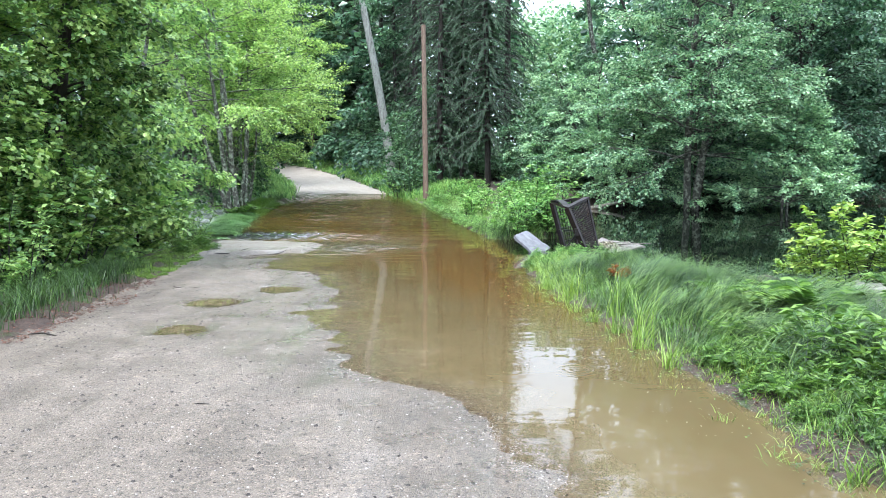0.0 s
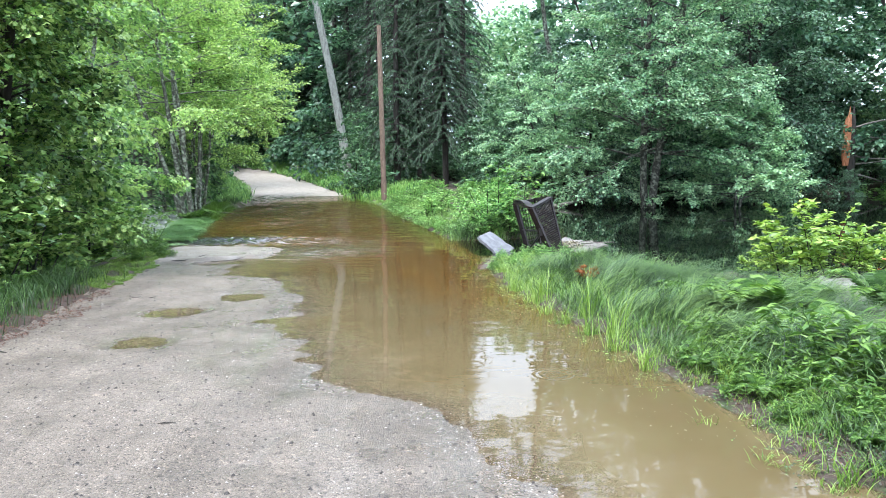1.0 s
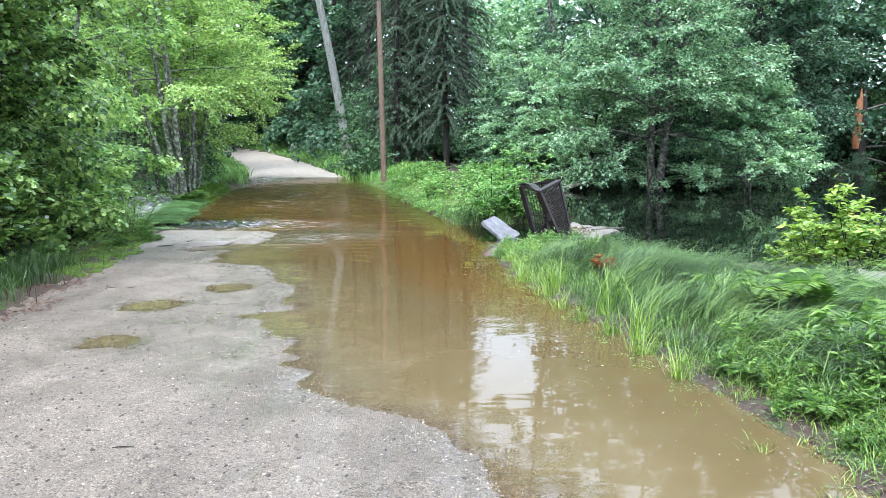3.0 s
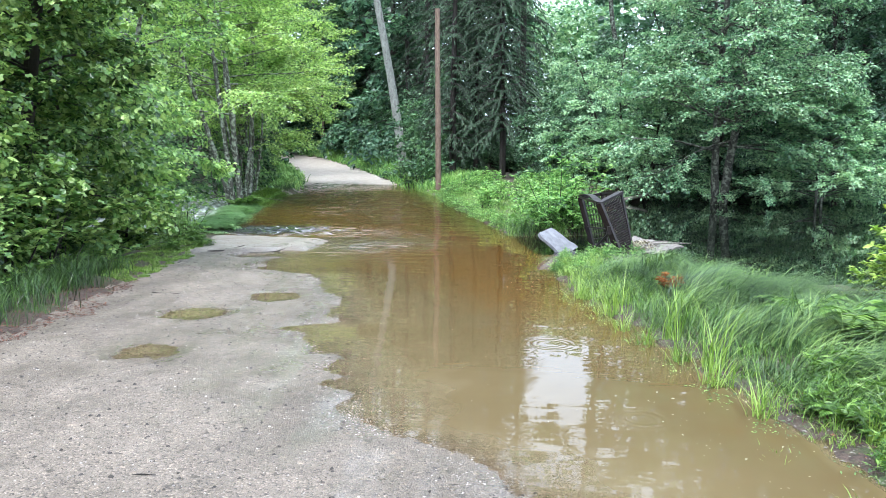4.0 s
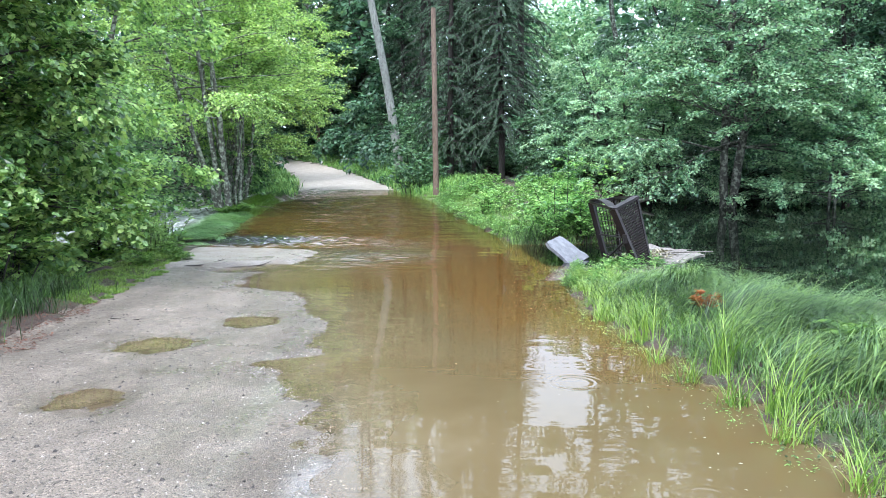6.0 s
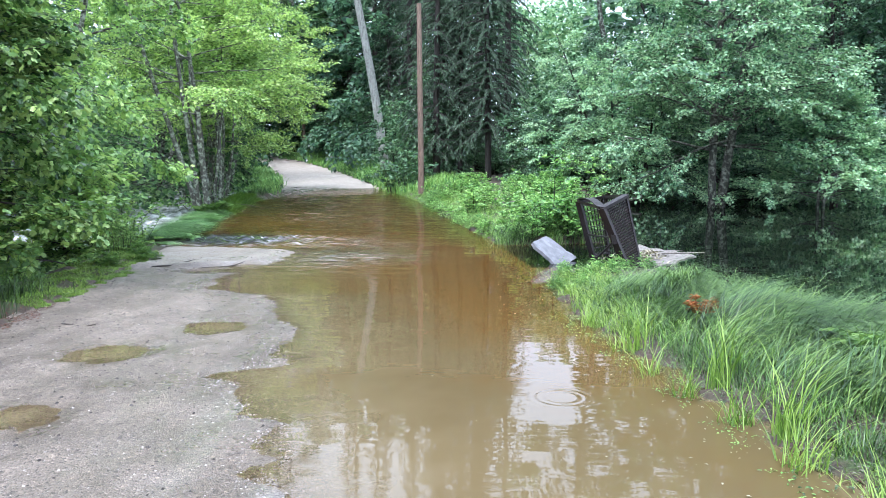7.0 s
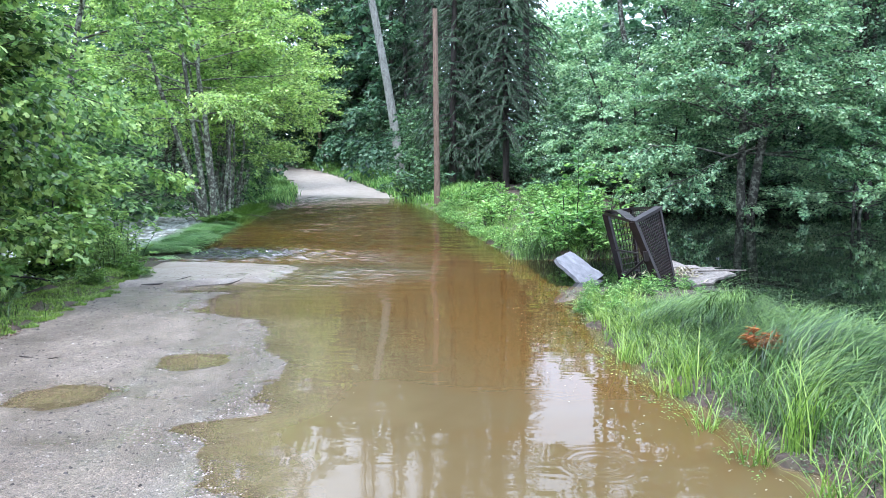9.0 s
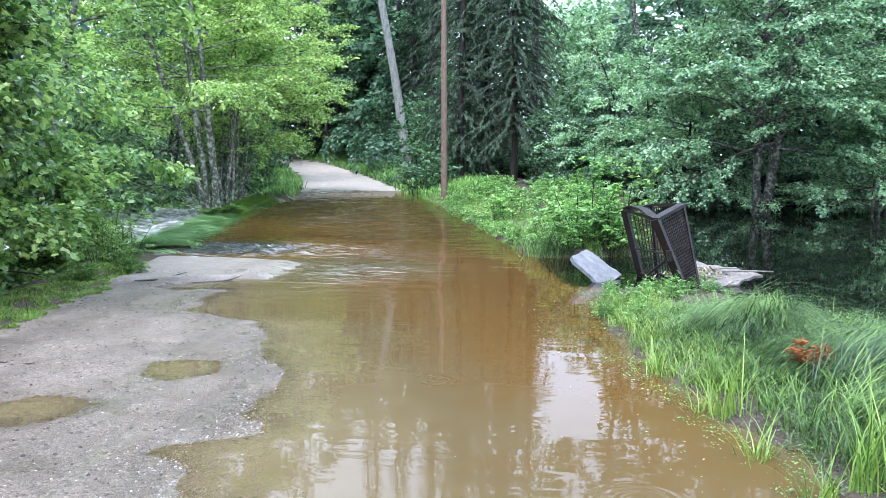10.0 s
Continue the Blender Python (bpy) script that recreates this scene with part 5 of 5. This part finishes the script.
tagged(new("concrete_slab", rough_block(3, [(0.93, 13.40, 0.31), (1.33, 13.28, -0.06), (1.64, 13.78, 0.04), (1.18, 13.90, 0.36)], 0.045, CONCRETE, "concrete_slab", 0.005)),
       "tilted pale grey concrete slab sunk in water", "concrete slab")
board = new("broken_board", rough_block(4, [(2.36, 13.40, 0.02), (2.80, 13.20, 0.01), (3.30, 13.45, 0.12), (2.62, 14.15, 0.20)], 0.03, WOOD_PALE, "broken_board", 0.010, 9))
tagged(board, "weathered grey board with sticks floating by the cage", "board")
r = np.random.RandomState(61)
for i in range(4):
    a = r.normal(0.1, 0.35)
    x, y = 2.48 + 0.3 * r.rand(), 13.5 + 0.4 * r.rand()
    p = np.array([x, y, 0.07 + (y - 13.4) * 0.22])
    s = Soup().add(*tube(wander(r, p, (np.cos(a), np.sin(a) * 0.6, 0.05), 0.18 + 0.25 * r.rand(), 5, 0.08), np.linspace(0.010, 0.004, 6), 5))
    tagged(new("driftwood_stick", s.mesh("driftwood_stick", WOOD_PALE, True)), "bleached stick lying on the board", "stick", "driftwood sticks")
n = 260
x, y = 2.48 + 0.16 * r.normal(0, 1, n), 13.5 + 0.12 * r.normal(0, 1, n)
tagged(new("washed_up_straw", mesh_from("washed_up_straw", *strewn(np.stack([x, y, 0.06 + 0.10 * r.rand(n)], -1), r.normal(0, 1, (n, 3)) * [1, 1, 0.5], r.normal(0, 1, (n, 3)), 0.07 + 0.07 * r.rand(n), *LEAF_LONG), FLECK)), "heap of pale straw and torn leaves", "straw", kind="stuff")
s = Soup().add(*tube([(2.85, 13.6, 0.13), (3.1, 13.45, 0.16), (3.38, 13.3, 0.18)], [0.016, 0.014, 0.008], 6))
tagged(new("driftwood_stick", s.mesh("driftwood_stick", WOOD_PALE, True)), "bleached stick jutting over the pond", "stick", "driftwood sticks")
s = Soup().add(*tube(wander(r, (4.4, 28.3, 0.02), (1, -0.1, 0.03), 1.5, 6, 0.06), np.linspace(0.09, 0.05, 7), 8))
tagged(new("floating_log", s.mesh("floating_log", WOOD_GREY, True)), "pale log floating in the dark pond", "log")

# stones at the pond bank
for i, (x, y, w, h) in enumerate(((4.75, 7.6, 0.62, 0.16), (4.15, 6.7, 0.55, 0.14), (5.6, 7.9, 0.7, 0.2))):
    z = float(ground_z(x, y)) + h
    c = [(x - w, y - w * 0.6, z - 0.03), (x + w, y - w * 0.7, z - 0.04), (x + w * 0.8, y + w * 0.6, z + 0.02), (x - w * 0.7, y + w * 0.7, z)]
    tagged(new("flat_rock", rough_block(70 + i, c, h + 0.1, ROCK, "flat_rock", 0.03)), "flat pale granite rock on the pond bank", "rock", "rocks on the bank")

# snapped trunk on the far shore
snag = planted("snapped_tree", (Soup().add(*tube(wander(r, (0.16, -0.06, -0.5), (0.0, 0, 1), 6.0, 8, 0.01), [0.3, 0.28, 0.26, 0.23, 0.21, 0.19, 0.17, 0.13, 0.03], 10)).mesh("trunk", BARK_DARK, True),
               Soup().add(*tube(wander(r, (-0.1, -0.02, 2.6), (0.01, 0.0, 1), 2.4, 6, 0.012), [0.15, 0.2, 0.205, 0.195, 0.2, 0.18, 0.06], 9)).add(*tube(wander(r, (-0.02, -0.06, 3.6), (0.05, 0.0, 1), 1.9, 4, 0.02), [0.1, 0.13, 0.12, 0.09, 0.01], 7)).mesh("torn_wood", WOOD_RAW)),
               (20.6, 36.6), label="snapped tree trunk with bare orange torn wood", names=("trunk", "torn_wood"))
for i in range(6):
    br = wander(r, (0.1, 0, 2.2 + 0.45 * i), (1, r.normal(0, 0.4), r.normal(0.1, 0.15)), 1.6 + r.rand(), 6, 0.1)
    part("dead_branch", Soup().add(*tube(br, np.linspace(0.06, 0.018, 7), 5)).mesh("dead_branch", WOOD_PALE, True), snag)
far_pole = new("dead_tree")
far_pole.matrix_basis = pose(-16.4, 75, float(ground_z(-16.4, 75)))
part("stem", Soup().add(*tube([(0, 0, -0.3), (0.05, 0, 3), (0, 0, 8.5)], [0.2, 0.16, 0.1], 8)).mesh("stem", BARK_POLE, True), far_pole)
tagged(far_pole, "bare brown trunk at the bend of the road", "tree trunk")


def fern(seed, fronds, length):
    """A fern: arching fronds, each with pairs of narrow leaflets."""
    rng = np.random.RandomState(seed)
    out = []
    for i in range(fronds):
        a = i * 6.283 / fronds + rng.normal(0, 0.25)
        ln = length * (0.75 + 0.4 * rng.rand())
        line = wander(rng, (0, 0, 0), (np.cos(a) * 0.55, np.sin(a) * 0.55, 1), ln, 10, 0.03, 0.42)
        n = 66
        u = np.linspace(0.16, 0.99, n) * 9.999
        k = u.astype(int)
        p = line[k] + (line[k + 1] - line[k]) * (u - k)[:, None]
        al = unit(line[k + 1] - line[k])
        sd = unit(np.cross(al, (0, 0, 1)) + 1e-4) * np.where(np.arange(n) % 2, 1, -1)[:, None]
        size = ln * 0.21 * np.sin(np.pi * np.clip(np.linspace(0.22, 0.99, n), 0, 1)) ** 0.9 + 0.01
        nrm = np.cross(al, sd) * np.where(np.arange(n) % 2, -1, 1)[:, None]
        v, f = strewn(p, sd + al * 0.35, nrm + rng.normal(0, 0.15, (n, 3)), size, *LEAF_LONG, 0.85)
        rv, rf = tube(line, np.linspace(0.004, 0.001, 11), 3)
        rt = np.concatenate([rf[:, :3], rf[:, [0, 2, 3]]])
        out.append(Soup().add(v, f).add(rv, rt).mesh("frond", LEAF_FERN))
    return out


green = new("fern")
green.matrix_basis = pose(2.9, 6.7, float(ground_z(2.9, 6.7)))
for me in fern(81, 9, 0.58):
    part("frond", me, green)
tagged(green, "light green fern with arching fronds on the bank", "fern", "ferns on the bank")
for q, a, s in (((2.75, 7.5), 0.4, 0.9), ((3.1, 6.3), 4.4, 1.1), ((3.9, 6.2), 3.0, 1.0), ((2.6, 4.3), 0.6, 0.34), ((2.35, 3.7), 1.5, 0.26), ((2.55, 3.5), 2.5, 0.3), ((2.75, 3.9), 0.9, 0.34), ((2.35, 4.15), 3.9, 0.24), ((2.7, 3.2), 1.9, 0.36), ((2.2, 4.6), 2.3, 0.4), ((2.1, 5.3), 0.9, 0.42), ((2.45, 5.1), 4.3, 0.5), ((2.95, 4.1), 5.1, 0.5), ((3.0, 5.6), 1.1, 0.8), ((3.9, 5.3), 2.0, 1.0), ((-6.95, 22.7), 2.0, 1.1), ((-7.25, 22.4), 0.5, 0.9), ((-7.0, 23.3), 1.4, 0.9)):
    again(green, q, a, s)
herb = planted("herb", clump(82, 0.42, 0.58, 520, 0.115, LEAF_LONG, LEAF_FERN, 14, LEAF_FERN, 0.55), (2.75, 4.9), 0, 1, "green leafy herb with narrow pointed leaves", "herb", "herbs on the bank", SF)
for q, a, s in (((2.95, 4.5), 1.2, 0.9), ((2.1, 4.75), 3.6, 0.4), ((2.05, 5.5), 1.4, 0.42), ((2.45, 3.9), 4.8, 0.45), ((2.2, 4.2), 0.9, 0.34), ((2.5, 3.3), 2.6, 0.5), ((2.9, 3.1), 4.0, 0.7), ((2.55, 4.75), 5.6, 0.6), ((2.2, 5.0), 0.5, 0.55), ((2.35, 4.5), 2.9, 0.5), ((2.75, 3.6), 1.9, 0.7), ((3.1, 3.6), 5.5, 0.9), ((2.3, 5.9), 4.1, 0.6), ((2.5, 5.4), 2.2, 0.7), ((3.2, 4.9), 3.3, 1.0), ((2.6, 4.1), 0.3, 0.6), ((3.3, 4.2), 4.5, 0.95), ((1.5, 11.6), 0.4, 0.34), ((1.75, 11.9), 1.4, 0.36), ((1.3, 11.5), 5, 0.34), ((2.5, 11.8), 3.0, 0.36), ((1.1, 11.2), 0.8, 0.34), ((-4.6, 12.9), 0.2, 0.6), ((-4.75, 12.2), 1.9, 0.6), ((-4.9, 13.5), 2.9, 0.7)):
    again(herb, q, a, s)
spike = planted("herb", clump(85, 0.3, 0.52, 300, 0.075, LEAF_LONG, LEAF_GREY, 10, LEAF_FERN, 0.85), (1.45, 12.0), 0, 0.5, "pale green upright herb before the cage", "herb", "herbs before the cage", SF)
for q, a, s in (((1.65, 12.2), 1.2, 0.5), ((1.95, 12.3), 2.1, 0.55), ((1.2, 11.8), 3.3, 0.55), ((2.45, 12.1), 4.1, 0.55), ((1.05, 11.2), 5.2, 0.6), ((1.6, 11.8), 0.7, 0.6), ((2.0, 11.9), 2.8, 0.6), ((1.25, 12.3), 4.9, 0.5), ((1.3, 10.8), 1.9, 0.7), ((2.25, 12.0), 0.4, 0.6), ((1.75, 11.5), 1.4, 0.65), ((1.45, 11.4), 2.2, 0.6), ((2.6, 11.6), 5.2, 0.6)):
    again(spike, q, a, s)
gold = planted("shrub", clump(83, 0.35, 0.9, 90, 0.10, LEAF_LOBED, RUSTY_LEAF, 6), (4.85, 7.35), 0, 0.85, "small shrub with orange autumn-coloured leaves", "shrub", "", SF)

# single upright tufts in the mud and shallow water
rng = np.random.RandomState(91)
for cx, cy, h in ((1.62, 6.1, 0.34), (1.72, 5.5, 0.36), (1.4, 7.2, 0.34), (1.3, 7.7, 0.32), (1.55, 6.7, 0.36), (1.2, 8.4, 0.3), (1.72, 4.3, 0.12), (1.6, 4.9, 0.10), (1.85, 3.7, 0.12), (2.15, 5.0, 0.22), (1.1, 9.2, 0.3), (1.72, 6.45, 0.5), (1.62, 7.3, 0.5), (2.1, 3.4, 0.16), (1.35, 8.3, 0.4)):
    x, y = tufts(rng, np.array([cx]), np.array([cy]), 46, 0.045)
    tagged(new("grass_tuft", blades(rng, on_ground(x, y), 1.15 * h, 0.8, 0.008, GRASS_TUFT, "grass_tuft")), "bright green grass tuft in shallow water", "grass tuft", "tufts at the water's edge")
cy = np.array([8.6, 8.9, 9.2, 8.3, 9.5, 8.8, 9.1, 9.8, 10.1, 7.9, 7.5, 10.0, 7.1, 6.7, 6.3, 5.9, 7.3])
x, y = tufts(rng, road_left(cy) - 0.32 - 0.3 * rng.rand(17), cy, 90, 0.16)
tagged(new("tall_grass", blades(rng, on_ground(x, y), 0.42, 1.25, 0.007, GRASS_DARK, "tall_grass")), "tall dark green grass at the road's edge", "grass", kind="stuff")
# short bright moss-like turf along the road's edge
n = 22000
y = 9.6 + 4.3 * rng.rand(n)
x = road_left(y) - 0.68 * rng.rand(n) ** 1.2 + 0.08 + 0.09 * ROUGH_M(2 * y, y)
keep = ROUGH_M(1.6 * x, 1.6 * y) > -1.2 + 0.6 * rng.rand(n)
x, y = x[keep], y[keep]
tagged(new("turf", blades(rng, on_ground(x, y, -0.005), 0.05, 1.2, 0.007, GRASS_TUFT, "turf", None, 2)), "short yellow-green turf edging the gravel", "turf", kind="stuff")


def chips(rng, p, size, mat, name, flat=0.25):
    """Many small lying flakes or stones of one mesh."""
    n = len(p)
    a = rng.rand(n) * 6.28
    d = np.stack([np.cos(a), np.sin(a), rng.normal(0, flat, n)], -1)
    nrm = unit(np.stack([rng.normal(0, flat, n), rng.normal(0, flat, n), np.ones(n)], -1))
    v, f = strewn(p, d, nrm, size, *LEAF_OVAL)
    return mesh_from(name, v, f, mat)


STONE = ([(0.5, 0.05, 0), (0.1, 0.46, 0), (-0.42, 0.3, 0), (-0.48, -0.22, 0), (0.05, -0.45, 0), (0.22, 0.08, 0.36), (-0.2, -0.02, 0.34)],
         [(0, 1, 5), (1, 6, 5), (1, 2, 6), (2, 3, 6), (3, 4, 6), (4, 5, 6), (4, 0, 5)])


def stones(rng, p, size, mat, name):
    a = rng.rand(len(p)) * 6.28
    d = np.stack([np.cos(a), np.sin(a), 0 * a], -1)
    v, f = strewn(p, d, np.tile([0, 0, 1.0], (len(p), 1)) + rng.normal(0, 0.1, (len(p), 3)), size, *STONE)
    return mesh_from(name, v, f, mat)


def road_spots(rng, n, y0, y1, power=1.0):
    y = y0 + (y1 - y0) * rng.rand(n) ** power
    x = road_left(y) + 0.05 + rng.rand(n) * (np.interp(y, SHORE_Y, SHORE_X) - road_left(y) + 0.12)
    return x, y


x, y = road_spots(rng, 24000, 2.6, 14.6, 1.8)
tagged(new("gravel_stones", stones(rng, on_ground(x, y, -0.003), 0.006 + 0.013 * rng.rand(len(x)) ** 2.5, PEBBLE, "gravel_stones")), "loose pale gravel on the road", "gravel", kind="stuff")
x, y = road_spots(rng, 6500, 2.6, 13.4, 1.4)
tagged(new("dark_stones", stones(rng, on_ground(x, y, -0.003), 0.007 + 0.026 * rng.rand(len(x)) ** 5, PEBBLE_DARK, "dark_stones")), "small dark wet stones and crumbs on gravel", "stones", kind="stuff")
n = 4200
y = 4.6 + 5.2 * rng.rand(n)
x = road_left(y) + 0.16 - 0.5 * rng.rand(n) ** 1.3 + 0.1 * ROUGH_M(0 * y, y)
tagged(new("leaf_litter", chips(rng, on_ground(x, y, 0.006), 0.012 + 0.026 * rng.rand(n) ** 2, LEAF_DEAD, "leaf_litter")), "reddish brown fallen leaves along the road", "leaf litter", kind="stuff")
n = 2600
y = 3.0 + 6.5 * rng.rand(n)
x = road_right(y) + 0.05 + 0.6 * rng.rand(n)
tagged(new("leaf_litter", chips(rng, on_ground(x, y, 0.006), 0.008 + 0.022 * rng.rand(n), WOOD_GREY, "leaf_litter")), "grey twigs and washed-up litter on mud", "leaf litter", kind="stuff")
n = 1500
y = 2.8 + 3.2 * rng.rand(n)
x = road_right(y) + 0.12 + 1.1 * rng.rand(n)
tagged(new("leaf_litter", chips(rng, on_ground(x, y, 0.006), 0.012 + 0.03 * rng.rand(n) ** 2, LEAF_DEAD, "leaf_litter")), "dark rotting leaves on the muddy bank", "leaf litter", kind="stuff")
n = 420
y = 4.0 + 9 * rng.rand(n)
x = road_right(y) - 0.75 * rng.rand(n) ** 1.8 + 0.1
tagged(new("floating_leaves", chips(rng, np.stack([x, y, np.full(n, 0.004)], -1), 0.008 + 0.018 * rng.rand(n) ** 2, FLECK, "floating_leaves", 0.05)), "small pale leaves floating at the edge", "leaves", kind="stuff")
n = 130
y = 4.0 + 10 * rng.rand(n)
x = np.interp(y, SHORE_Y, SHORE_X) + (road_right(y) - np.interp(y, SHORE_Y, SHORE_X)) * rng.rand(n)
tagged(new("floating_leaves", chips(rng, np.stack([x, y, np.full(n, 0.004)], -1), 0.008 + 0.012 * rng.rand(n) ** 2, FLECK, "floating_leaves", 0.05)), "tiny pale specks floating on brown water", "leaves", kind="stuff")
planted("dead_fern", clump(84, 0.16, 0.17, 200, 0.06, LEAF_LONG, RUSTY_LEAF, 12, RUSTY_LEAF, 0.3), (1.95, 8.75), 0, 1, "rust-orange dead fern caught in the sedge", "fern", "", SF, -0.22)
n = 9500
y = 2.8 + 11.0 * rng.rand(n) ** 1.2
x = np.interp(y, SHORE_Y, SHORE_X) + 0.05 * ROUGH_M(y, 2 * y) + rng.normal(0.0, 0.17, n)
tagged(new("gravel_stones", stones(rng, np.stack([x, y, np.maximum(ground_z(x, y), -0.006)], -1) + [0, 0, -0.002], 0.006 + 0.012 * rng.rand(n) ** 2, PEBBLE, "gravel_stones")), "wet pebbles breaking the water's edge", "gravel", kind="stuff")
# creeping plants where mud meets water
n = 15000
y = 3.0 + 9.6 * rng.rand(n)
x = road_right(y) - 0.12 + 0.85 * rng.rand(n) ** 0.8 + 0.05 * ROUGH_M(y, y)
p = np.stack([x, y, np.maximum(ground_z(x, y), 0.0) + 0.010 + 0.05 * rng.rand(n) ** 2], -1)
p = p[ROUGH_M(2 * x, 2 * y) > 0.5 - 1.6 * smooth(0.1, 0.5, x - road_right(y))]
tagged(new("creeping_plants", chips(rng, p, 0.010 + 0.018 * rng.rand(len(p)), GRASS_DARK, "creeping_plants", 0.35)), "small creeping green leaves along the water's edge", "plants", kind="stuff")
n = 2600
y = 5.2 + 4.6 * rng.rand(n)
x = road_right(y) - 0.22 + 0.55 * rng.rand(n)
p = np.stack([x, y, np.maximum(ground_z(x, y), 0.0) + 0.006], -1)[ROUGH_M(1.5 * x, 1.5 * y + 3) > 0.0]
tagged(new("creeping_plants", chips(rng, p, 0.008 + 0.014 * rng.rand(len(p)), LEAF_GREY, "creeping_plants", 0.2)), "pale green round leaves floating at the edge", "plants", kind="stuff")
# sticks on the road
for i, (x, y, a, ln, rad) in enumerate(((-4.28, 12.42, 0.44, 0.66, 0.013), (-3.7, 12.70, 0.44, 0.62, 0.012), (-2.35, 10.95, 0.3, 0.12, 0.014), (-3.55, 8.9, 0.05, 0.32, 0.008), (-2.95, 6.55, 0.7, 0.3, 0.005), (-1.55, 4.35, 0.15, 0.28, 0.004), (-3.75, 6.2, 0.0, 0.4, 0.008))):
    z = max(float(ground_z(x + u * ln * np.cos(a), y + u * ln * np.sin(a))) for u in (0, 0.33, 0.67, 1)) + rad * 0.6
    s = Soup().add(*tube(wander(rng, (x, y, z), (np.cos(a), np.sin(a), 0), ln, 7, 0.13), rad * np.array([0.5, 1.0, 0.8, 1.05, 0.7, 0.75, 0.5, 0.25]), 6))
    pale = i == 4
    tagged(new("twig", s.mesh("twig", WOOD_PALE if pale else BARK_DARK, True)), "pale bleached twig beside a puddle" if pale else "dark wet twig lying on the gravel", "twig", "twigs on the road")
